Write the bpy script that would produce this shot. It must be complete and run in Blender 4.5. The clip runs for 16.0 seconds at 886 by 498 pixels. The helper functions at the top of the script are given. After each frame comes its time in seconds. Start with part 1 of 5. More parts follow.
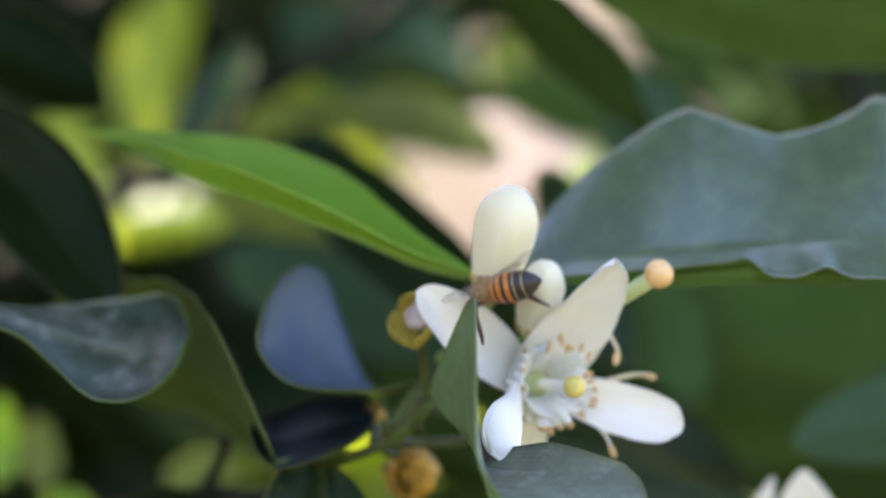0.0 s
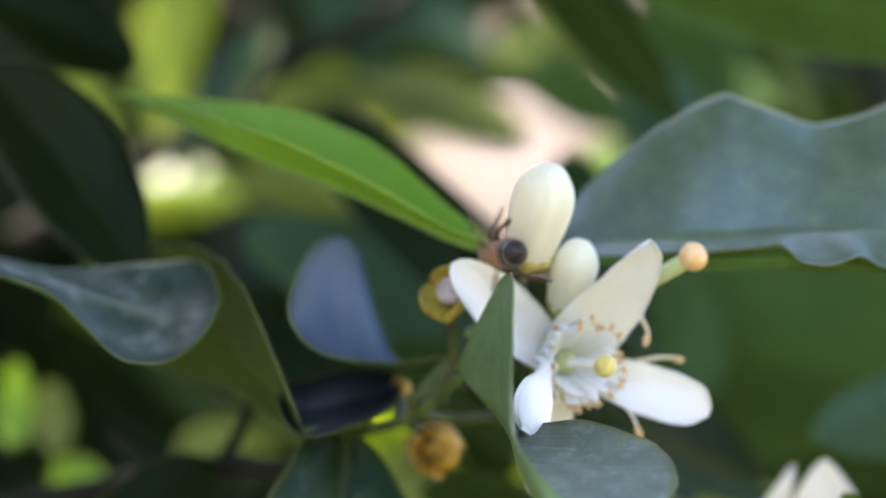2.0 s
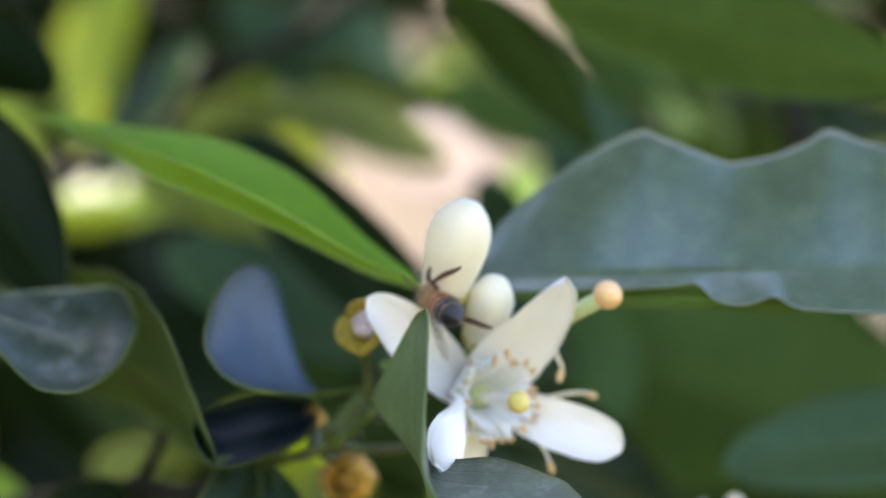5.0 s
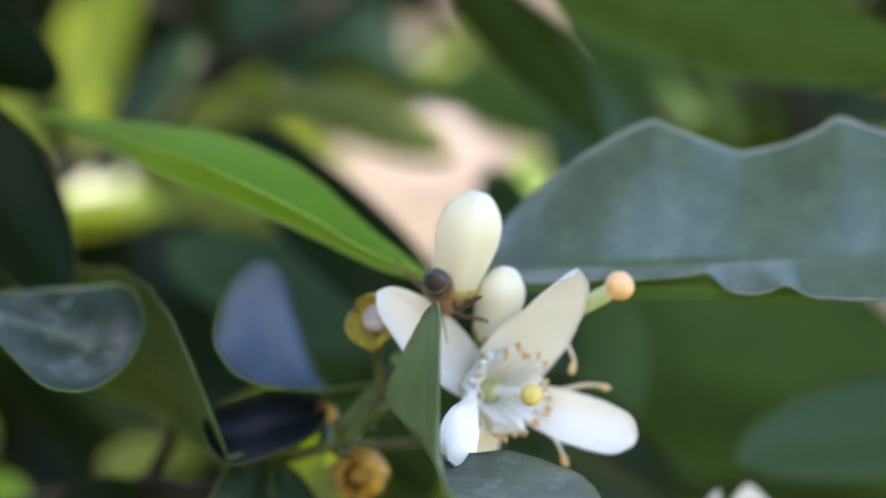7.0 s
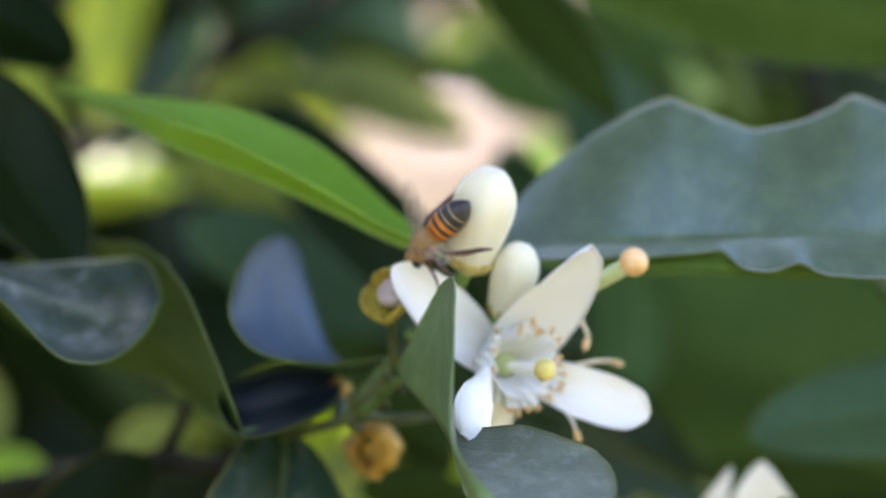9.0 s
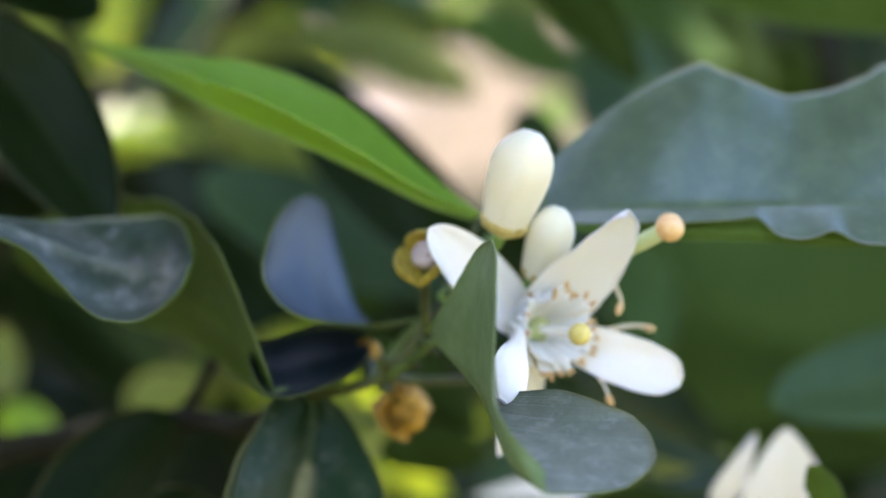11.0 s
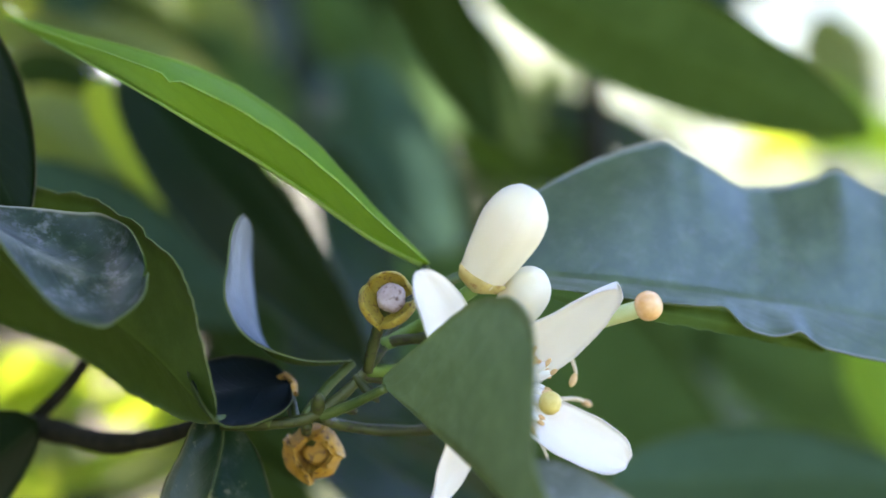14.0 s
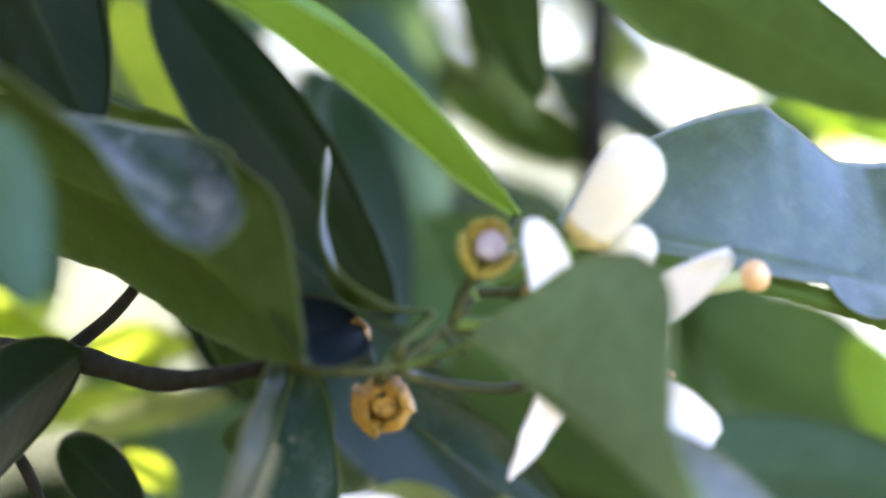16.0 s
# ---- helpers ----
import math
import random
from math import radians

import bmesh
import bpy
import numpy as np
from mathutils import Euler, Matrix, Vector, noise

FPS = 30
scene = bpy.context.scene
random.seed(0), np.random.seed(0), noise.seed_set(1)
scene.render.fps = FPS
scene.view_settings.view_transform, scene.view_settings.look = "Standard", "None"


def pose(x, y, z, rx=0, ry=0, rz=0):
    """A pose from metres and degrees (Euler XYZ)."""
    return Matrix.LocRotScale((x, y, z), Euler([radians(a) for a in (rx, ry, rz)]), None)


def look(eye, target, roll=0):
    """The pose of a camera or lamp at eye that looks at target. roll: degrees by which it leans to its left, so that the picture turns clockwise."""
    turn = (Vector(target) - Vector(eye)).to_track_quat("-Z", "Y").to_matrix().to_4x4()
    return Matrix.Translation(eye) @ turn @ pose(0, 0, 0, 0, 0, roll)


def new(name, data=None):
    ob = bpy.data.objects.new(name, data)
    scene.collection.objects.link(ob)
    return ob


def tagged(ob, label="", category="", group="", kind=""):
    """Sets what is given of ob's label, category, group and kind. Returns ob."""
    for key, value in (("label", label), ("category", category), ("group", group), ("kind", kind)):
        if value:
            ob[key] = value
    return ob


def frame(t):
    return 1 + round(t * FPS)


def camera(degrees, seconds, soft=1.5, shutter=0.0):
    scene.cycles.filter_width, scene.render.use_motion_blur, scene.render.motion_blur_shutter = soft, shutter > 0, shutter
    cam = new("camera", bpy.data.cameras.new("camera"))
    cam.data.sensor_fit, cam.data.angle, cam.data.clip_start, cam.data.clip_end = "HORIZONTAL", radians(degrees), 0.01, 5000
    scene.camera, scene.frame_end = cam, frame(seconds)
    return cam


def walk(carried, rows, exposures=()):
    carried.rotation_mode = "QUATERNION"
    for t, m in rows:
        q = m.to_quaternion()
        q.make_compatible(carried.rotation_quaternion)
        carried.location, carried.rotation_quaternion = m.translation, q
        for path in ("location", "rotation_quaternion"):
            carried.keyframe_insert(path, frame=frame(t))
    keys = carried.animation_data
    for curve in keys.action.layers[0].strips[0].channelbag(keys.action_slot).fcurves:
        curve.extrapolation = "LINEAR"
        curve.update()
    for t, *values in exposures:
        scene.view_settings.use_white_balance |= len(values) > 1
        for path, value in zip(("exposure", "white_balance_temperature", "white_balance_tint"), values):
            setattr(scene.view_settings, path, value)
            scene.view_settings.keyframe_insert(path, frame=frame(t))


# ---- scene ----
cam = camera(12.7, 16.0, soft=1.6, shutter=0.5)
cam.data.dof.use_dof = True
cam.data.dof.focus_distance = 0.565
cam.data.dof.aperture_fstop = 7.4
cam.data.dof.aperture_blades = 0

PATH = [
    (0, (0.00837, -0.59492, 1.29807), (-0.00174, -0.09506, 1.30376), -3.01),
    (0.5, (0.00880, -0.59196, 1.29891), (0.00082, -0.09203, 1.30077), -2.41),
    (1, (0.00335, -0.59424, 1.29300), (0.00256, -0.09424, 1.29476), -1.76),
    (1.5, (0.00612, -0.59068, 1.29992), (0.00078, -0.09071, 1.30127), -1.60),
    (2, (-0.00439, -0.59575, 1.29305), (-0.00802, -0.09582, 1.29995), -0.87),
    (2.5, (-0.01093, -0.59768, 1.29944), (-0.00650, -0.09770, 1.30177), -0.22),
    (3, (-0.00368, -0.59454, 1.29314), (-0.00270, -0.09454, 1.29543), -0.23),
    (3.5, (0.00000, -0.59771, 1.30000), (0.00004, -0.09771, 1.30004), -0.00),
    (4, (-0.00235, -0.59827, 1.29494), (0.00246, -0.09830, 1.29850), 0.10),
    (4.5, (0.00308, -0.59725, 1.29911), (0.00465, -0.09726, 1.30088), 0.01),
    (5, (-0.00302, -0.59843, 1.30245), (0.00269, -0.09847, 1.30554), 0.11),
    (7.5, (-0.00655, -0.59432, 1.30178), (0.00002, -0.09437, 1.30424), -0.68),
    (8, (-0.00775, -0.59604, 1.29916), (-0.00161, -0.09609, 1.30267), -0.56),
    (8.5, (-0.00808, -0.59806, 1.30065), (-0.00059, -0.09812, 1.30336), -0.43),
    (9, (-0.00615, -0.59678, 1.29994), (-0.00092, -0.09681, 1.30120), -0.27),
    (9.5, (-0.01393, -0.60039, 1.30000), (-0.00632, -0.10045, 1.30253), 0.23),
    (10, (-0.01863, -0.59840, 1.30102), (-0.00757, -0.09852, 1.30005), 0.33),
    (12.5, (-0.06657, -0.57897, 1.30255), (-0.01632, -0.08154, 1.29636), 4.24),
    (13, (-0.10868, -0.56366, 1.29124), (-0.01432, -0.07265, 1.28930), 5.83),
    (13.5, (-0.14639, -0.54786, 1.28524), (-0.01824, -0.06464, 1.29420), 6.92),
    (14, (-0.17198, -0.54462, 1.29185), (-0.02077, -0.06813, 1.30164), 8.77),
    (14.5, (-0.18639, -0.52708, 1.28336), (-0.02624, -0.05357, 1.29500), 9.16),
    (15, (-0.20346, -0.51884, 1.27936), (-0.02813, -0.05087, 1.29591), 11.45),
    (15.5, (-0.21252, -0.49760, 1.26635), (-0.02186, -0.03595, 1.28920), 12.33),
    (16, (-0.22367, -0.49127, 1.27087), (-0.02568, -0.03262, 1.29183), 13.01),
]
EXPOSURE = [(0, 2.62, 6900, 26), (1, 2.72, 6900, 25), (10, 2.76, 6900, 25), (13, 2.84, 6800, 23), (14.5, 2.86, 6420, 29), (16, 3.3, 6420, 36)]
walk(cam, [(t, look(eye, target, roll)) for t, eye, target, roll in PATH], EXPOSURE)

# ---- daylight: open sky, a high sun that the tree's unseen, added crown keeps off the twig ----
SUN_TO = Vector((-0.30, 0.12, 0.94)).normalized()
world = bpy.data.worlds.new("daylight")
scene.world = world
world.use_nodes = True
wn = world.node_tree
sky = wn.nodes.new("ShaderNodeTexSky")
sky.sky_type = "NISHITA"
sky.sun_disc = False
sky.sun_elevation = math.asin(SUN_TO.z)
sky.sun_rotation = math.atan2(SUN_TO.x, SUN_TO.y)
wn.nodes["Background"].inputs["Strength"].default_value = 0.15
wn.links.new(sky.outputs["Color"], wn.nodes["Background"].inputs["Color"])
sun = new("sun", bpy.data.lights.new("sun", "SUN"))
sun.data.energy, sun.data.angle, sun.data.color = 4.0, radians(0.53), (1.0, 0.95, 0.86)
sun.matrix_world = look((0, 0, 6), Vector((0, 0, 6)) - SUN_TO)

# ---- materials ----
def node_mat(name):
    m = bpy.data.materials.new(name)
    m.use_nodes = True
    nt = m.node_tree
    nt.nodes.clear()
    return m, nt


def n_(nt, kind, **kw):
    nd = nt.nodes.new(kind)
    for k, v in kw.items():
        if k in nd.inputs:
            nd.inputs[k].default_value = v
    return nd


def math_(nt, op, a, b=None):
    nd = nt.nodes.new("ShaderNodeMath")
    nd.operation = op
    for i, v in enumerate((a, b)):
        if v is None:
            continue
        if isinstance(v, (int, float)):
            nd.inputs[i].default_value = v
        else:
            nt.links.new(v, nd.inputs[i])
    return nd.outputs[0]


def ramp_(nt, fac, stops):
    nd = nt.nodes.new("ShaderNodeValToRGB")
    el = nd.color_ramp.elements
    while len(el) < len(stops):
        el.new(0.5)
    for e, (p, c) in zip(el, stops):
        e.position = p
        e.color = (*c, 1) if len(c) == 3 else c
    nt.links.new(fac, nd.inputs["Fac"])
    return nd.outputs["Color"]


def mix_(nt, fac, a, b, blend="MIX"):
    nd = nt.nodes.new("ShaderNodeMix")
    nd.data_type = "RGBA"
    nd.blend_type = blend
    for slot, v in ((0, fac), (6, a), (7, b)):
        if isinstance(v, (int, float)):
            nd.inputs[slot].default_value = v
        elif isinstance(v, tuple):
            nd.inputs[slot].default_value = (*v, 1)
        else:
            nt.links.new(v, nd.inputs[slot])
    return nd.outputs[2]


def noise_(nt, scale, detail=4.0, rough=0.55, coord="Object"):
    tc = nt.nodes.new("ShaderNodeTexCoord")
    nz = n_(nt, "ShaderNodeTexNoise", Scale=scale, Detail=detail, Roughness=rough)
    nt.links.new(tc.outputs[coord], nz.inputs["Vector"])
    return nz.outputs["Fac"]


def finish(nt, shader):
    out = nt.nodes.new("ShaderNodeOutputMaterial")
    nt.links.new(shader, out.inputs["Surface"])


def leaf_mat(name, dark, light, through_col, rough, through_amt=0.25, dust=0.0, vein=0.35, spec=0.5, vein_col=None, bump=0.25, rim=0.45, sky_tint=(1, 1, 1), mottle=0.0, rim_col=(0.2, 0.2, 0.09), grit=140, ior=1.45, stain=0.0):
    """A leaf's skin: mottled green, pale side veins, faint relief, light passing through it."""
    m, nt = node_mat(name)
    tc = nt.nodes.new("ShaderNodeTexCoord")
    sep = nt.nodes.new("ShaderNodeSeparateXYZ")
    nt.links.new(tc.outputs["UV"], sep.inputs[0])
    s, v = sep.outputs[0], sep.outputs[1]
    across = math_(nt, "ABSOLUTE", math_(nt, "SUBTRACT", math_(nt, "MULTIPLY", v, 2.0), 1.0))
    wob = math_(nt, "MULTIPLY", noise_(nt, 220, 2), 0.35)
    ph = math_(nt, "ADD", math_(nt, "SUBTRACT", math_(nt, "MULTIPLY", s, 11.0), math_(nt, "MULTIPLY", across, 2.6)), wob)
    line = math_(nt, "PINGPONG", ph, 0.5)
    vein_f = math_(nt, "SUBTRACT", 1.0, math_(nt, "MINIMUM", math_(nt, "MULTIPLY", line, 9.0), 1.0))
    rib_f = math_(nt, "SUBTRACT", 1.0, math_(nt, "MINIMUM", math_(nt, "MULTIPLY", across, 22.0), 1.0))
    big, fine = noise_(nt, 70, 3), noise_(nt, 900, 3, 0.6)
    base = mix_(nt, big, dark, light)
    info = nt.nodes.new("ShaderNodeObjectInfo")
    base = mix_(nt, math_(nt, "MULTIPLY", info.outputs["Random"], 0.35), base, light)
    base = mix_(nt, math_(nt, "MULTIPLY", fine, 0.25), base, tuple(c * 0.6 for c in dark))
    if mottle:
        blot = ramp_(nt, noise_(nt, 260, 5, 0.65), [(0.42, (0, 0, 0)), (0.66, (1, 1, 1))])
        base = mix_(nt, math_(nt, "MULTIPLY", blot, mottle), base, tuple(min(1, c * 1.7 + 0.01) for c in light))
    pale = vein_col or tuple(min(1, c * 1.9 + 0.01) for c in light)
    base = mix_(nt, math_(nt, "MULTIPLY", vein_f, vein * 0.5), base, pale)
    base = mix_(nt, math_(nt, "MULTIPLY", rib_f, min(1, vein * 1.6)), base, pale)
    rim_f = math_(nt, "MINIMUM", math_(nt, "MAXIMUM", math_(nt, "MULTIPLY", math_(nt, "SUBTRACT", across, 0.955), 30.0), 0.0), 1.0)
    base = mix_(nt, math_(nt, "MULTIPLY", rim_f, rim), base, rim_col)
    if dust:
        d = ramp_(nt, noise_(nt, grit, 6, 0.75), [(0.52, (0, 0, 0)), (0.7, (1, 1, 1))])
        base = mix_(nt, math_(nt, "MULTIPLY", d, dust), base, (0.42, 0.43, 0.40))
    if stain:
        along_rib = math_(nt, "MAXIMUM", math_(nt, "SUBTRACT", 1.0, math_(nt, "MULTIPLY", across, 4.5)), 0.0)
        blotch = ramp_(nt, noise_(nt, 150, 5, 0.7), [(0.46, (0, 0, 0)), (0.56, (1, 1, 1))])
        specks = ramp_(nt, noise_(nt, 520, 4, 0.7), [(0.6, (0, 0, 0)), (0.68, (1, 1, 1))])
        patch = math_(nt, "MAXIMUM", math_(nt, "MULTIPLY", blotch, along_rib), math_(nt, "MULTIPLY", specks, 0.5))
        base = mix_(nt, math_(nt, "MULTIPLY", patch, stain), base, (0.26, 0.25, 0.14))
    bs = n_(nt, "ShaderNodeBsdfPrincipled")
    nt.links.new(base, bs.inputs["Base Color"])
    bs.inputs["Specular IOR Level"].default_value = spec
    # the mirrored sky's blue is put into the specular tint
    bs.inputs["Specular Tint"].default_value = (*sky_tint, 1)
    bs.inputs["IOR"].default_value = ior
    rr = math_(nt, "ADD", math_(nt, "MULTIPLY", fine, 0.16), rough - 0.08)
    nt.links.new(rr, bs.inputs["Roughness"])
    bp = n_(nt, "ShaderNodeBump", Strength=bump, Distance=0.0002)
    relief = math_(nt, "ADD", math_(nt, "MULTIPLY", fine, 0.5), math_(nt, "ADD", math_(nt, "MULTIPLY", vein_f, -0.5), math_(nt, "MULTIPLY", big, 1.2)))
    nt.links.new(relief, bp.inputs["Height"])
    nt.links.new(bp.outputs[0], bs.inputs["Normal"])
    tr = nt.nodes.new("ShaderNodeBsdfTranslucent")
    nt.links.new(mix_(nt, math_(nt, "MULTIPLY", vein_f, 0.3), through_col, tuple(c * 0.6 for c in through_col)), tr.inputs["Color"])
    mx = n_(nt, "ShaderNodeMixShader", Fac=through_amt)
    nt.links.new(bs.outputs[0], mx.inputs[1])
    nt.links.new(tr.outputs[0], mx.inputs[2])
    finish(nt, mx.outputs[0])
    return m


def skin_mat(name, a, b, scale=300, rough=0.45, sub=0.0, sub_col=(1, 1, 1), bump=0.2, spots=None, spec=0.5, through_amt=0.0, through_col=(1, 1, 1), dist=0.0002):
    """Any mottled organic surface; optional light passing through and specks."""
    m, nt = node_mat(name)
    nz, fine = noise_(nt, scale, 4), noise_(nt, scale * 6, 3)
    base = mix_(nt, ramp_(nt, nz, [(0.3, (0, 0, 0)), (0.7, (1, 1, 1))]), a, b)
    if spots:
        base = mix_(nt, ramp_(nt, noise_(nt, scale * 3, 3), [(0.56, (0, 0, 0)), (0.66, (1, 1, 1))]), base, spots)
    bs = n_(nt, "ShaderNodeBsdfPrincipled", Roughness=rough)
    bs.inputs["Specular IOR Level"].default_value = spec
    nt.links.new(base, bs.inputs["Base Color"])
    if sub:
        bs.inputs["Subsurface Weight"].default_value = sub
        bs.inputs["Subsurface Radius"].default_value = (1.0, 0.85, 0.6)
        bs.inputs["Subsurface Scale"].default_value = 0.0012
    bp = n_(nt, "ShaderNodeBump", Strength=bump, Distance=dist)
    nt.links.new(math_(nt, "ADD", nz, math_(nt, "MULTIPLY", fine, 0.4)), bp.inputs["Height"])
    nt.links.new(bp.outputs[0], bs.inputs["Normal"])
    sh = bs.outputs[0]
    if through_amt:
        tr = nt.nodes.new("ShaderNodeBsdfTranslucent")
        tr.inputs["Color"].default_value = (*through_col, 1)
        mx = n_(nt, "ShaderNodeMixShader", Fac=through_amt)
        nt.links.new(sh, mx.inputs[1])
        nt.links.new(tr.outputs[0], mx.inputs[2])
        sh = mx.outputs[0]
    finish(nt, sh)
    return m


LEAF_UP = leaf_mat("leaf_upper", (0.006, 0.02, 0.005), (0.013, 0.036, 0.009), (0.4, 0.65, 0.05), 0.26, 0.08, spec=0.35)
# copy of the leaf's upper skin with shade put into its colour
LEAF_DARK = leaf_mat("shade_dark_leaf_upper", (0.004, 0.013, 0.004), (0.010, 0.027, 0.007), (0.3, 0.5, 0.05), 0.34, 0.04, spec=0.12)
# darkest copy of the leaf skin, deep shade put into its colour
LEAF_SHADE = leaf_mat("shade_toned_leaf", (0.003, 0.010, 0.003), (0.008, 0.021, 0.005), (0.3, 0.5, 0.05), 0.4, 0.04, spec=0.1)
# blue sky sheen put into the base colour and the specular tint
LEAF_SHEEN = leaf_mat("leaf_upper_sky_tinted", (0.006, 0.02, 0.024), (0.012, 0.034, 0.036), (0.4, 0.65, 0.05), 0.46, 0.05, spec=0.6, vein=0.05, sky_tint=(0.15, 0.38, 1.0))
# besides its dust, sky sheen put into the raised base and blue tint
LEAF_DUSTY = leaf_mat("leaf_upper_dusty", (0.048, 0.08, 0.036), (0.078, 0.116, 0.052), (0.4, 0.65, 0.05), 0.34, 0.14, dust=0.14, spec=0.9, sky_tint=(0.62, 0.8, 1.0), mottle=0.45, vein=0.12, grit=300, ior=1.6, rim=0.7, rim_col=(0.26, 0.22, 0.13))
LEAF_SCUFFED = leaf_mat("leaf_upper_scuffed", (0.008, 0.022, 0.011), (0.018, 0.04, 0.02), (0.4, 0.65, 0.05), 0.42, 0.08, dust=0.38, spec=0.4, mottle=0.5, grit=300, stain=0.3, rim=0.9, rim_col=(0.36, 0.39, 0.28))
LEAF_UNDER = leaf_mat("leaf_underside", (0.034, 0.07, 0.012), (0.066, 0.118, 0.02), (0.45, 0.65, 0.05), 0.6, 0.16, vein=0.25, spec=0.1, rim=0.5, rim_col=(0.17, 0.2, 0.09), mottle=0.3)
# copy of the underside, darkened in colour for leaves in shade
LEAF_UNDER_DARK = leaf_mat("shade_dark_leaf_underside", (0.018, 0.042, 0.009), (0.034, 0.068, 0.013), (0.4, 0.55, 0.05), 0.6, 0.12, vein=0.2, spec=0.1, rim=0.2)
LEAF_UNDER_PALE = leaf_mat("leaf_underside_pale", (0.108, 0.178, 0.074), (0.16, 0.24, 0.108), (0.45, 0.65, 0.05), 0.6, 0.2, vein=0.2, spec=0.2, rim=0.3, mottle=0.3)
LEAF_UNDER_SOFT = leaf_mat("leaf_underside_soft", (0.045, 0.105, 0.03), (0.08, 0.15, 0.045), (0.45, 0.65, 0.05), 0.6, 0.16, vein=0.2, spec=0.1, rim=0.2, mottle=0.2)
# grey sheen put into the base colour; pale scratches are the leaf's own
LEAF_GREYED = leaf_mat("leaf_upper_greyed", (0.082, 0.104, 0.07), (0.122, 0.142, 0.1), (0.4, 0.65, 0.05), 0.5, 0.08, dust=0.34, spec=0.45, vein=0.15, mottle=0.4, grit=330, bump=0.5)
# shade and a bluish sky reflection put into the blackish colour
LEAF_NAVY = leaf_mat("leaf_upper_blackish", (0.005, 0.01, 0.012), (0.009, 0.016, 0.02), (0.3, 0.5, 0.05), 0.5, 0.03, spec=0.12, vein=0.1, rim=0.3, sky_tint=(0.5, 0.7, 1.0))
LEAF_STAINED = leaf_mat("leaf_upper_stained", (0.006, 0.02, 0.008), (0.013, 0.036, 0.014), (0.3, 0.5, 0.05), 0.42, 0.05, dust=0.07, spec=0.16, sky_tint=(0.4, 0.65, 1.0), vein=0.2, grit=240, mottle=0.12, stain=0.75)
YOUNG_UP = leaf_mat("young_leaf_upper", (0.085, 0.19, 0.015), (0.13, 0.265, 0.03), (0.6, 0.8, 0.05), 0.5, 0.3, vein=0.15, spec=0.1, mottle=0.15, rim=0.7, rim_col=(0.4, 0.5, 0.15))
YOUNG_UNDER = leaf_mat("young_leaf_underside", (0.19, 0.36, 0.055), (0.25, 0.44, 0.085), (0.6, 0.8, 0.05), 0.5, 0.4, vein=0.12, spec=0.2, mottle=0.12, rim_col=(0.4, 0.5, 0.15))
LEAF_TEAL = leaf_mat("leaf_underside_bluish", (0.035, 0.085, 0.048), (0.052, 0.115, 0.068), (0.4, 0.6, 0.2), 0.6, 0.14, vein=0.2, spec=0.15, rim=0.2, mottle=0.15)
DISTANT = leaf_mat("distant_leaf", (0.13, 0.17, 0.08), (0.2, 0.24, 0.13), (0.6, 0.66, 0.4), 0.3, 0.35, spec=0.6)
# underside copy made pale, with sunlight put into its colour
LEAF_LIT = leaf_mat("leaf_underside_sun_pale", (0.18, 0.235, 0.07), (0.27, 0.32, 0.11), (0.6, 0.7, 0.12), 0.6, 0.35, vein=0.15, spec=0.1, rim=0.1, mottle=0.15)
# leaf copies for the sunny places, sunlight added in paler, more translucent colour
SUNNY_UP = leaf_mat("sun_pale_leaf_upper", (0.06, 0.14, 0.02), (0.1, 0.19, 0.03), (0.74, 0.84, 0.19), 0.34, 0.66)
SUNNY_UNDER = leaf_mat("sun_pale_leaf_underside", (0.1, 0.17, 0.03), (0.15, 0.23, 0.04), (0.74, 0.84, 0.19), 0.5, 0.68)
RIB_PALE = skin_mat("young_leaf_rib", (0.2, 0.37, 0.05), (0.27, 0.44, 0.09), 400, 0.5)
PETAL = skin_mat("petal", (0.9, 0.875, 0.79), (0.92, 0.905, 0.85), 160, 0.42, sub=0.25, bump=0.2, through_amt=0.22, through_col=(0.97, 0.94, 0.8))
BUD = skin_mat("bud_petal", (0.85, 0.78, 0.52), (0.885, 0.84, 0.65), 120, 0.5, sub=0.3, bump=0.3, spec=0.35, through_amt=0.12, through_col=(0.95, 0.88, 0.6))
FILAMENT = skin_mat("filament", (0.86, 0.86, 0.81), (0.93, 0.925, 0.88), 400, 0.45, sub=0.3, through_amt=0.25, through_col=(0.96, 0.95, 0.9))
OLD_FILAMENT = skin_mat("withering_filament", (0.6, 0.5, 0.3), (0.72, 0.64, 0.46), 400, 0.5)
ANTHER = skin_mat("anther", (0.56, 0.34, 0.13), (0.70, 0.5, 0.26), 900, 0.7, bump=0.5)
STIGMA = skin_mat("stigma", (0.6, 0.47, 0.1), (0.74, 0.62, 0.2), 900, 0.5, bump=0.4)
STIGMA_OLD = skin_mat("old_stigma", (0.66, 0.36, 0.12), (0.86, 0.58, 0.28), 380, 0.22, sub=0.35, bump=0.6, spec=0.7)
GREEN_STEM = skin_mat("green_stem", (0.022, 0.036, 0.005), (0.062, 0.082, 0.013), 260, 0.55, bump=0.9, spots=(0.025, 0.025, 0.01))
PALE_STEM = skin_mat("pale_green_style", (0.42, 0.5, 0.2), (0.55, 0.6, 0.3), 400, 0.45, sub=0.2)
FRESH_STEM = skin_mat("fresh_green_stalk", (0.12, 0.24, 0.035), (0.2, 0.34, 0.07), 300, 0.5, bump=0.5, through_amt=0.2, through_col=(0.6, 0.8, 0.2))
PETIOLE = skin_mat("petiole", (0.04, 0.08, 0.012), (0.1, 0.15, 0.03), 300, 0.55, bump=0.8)
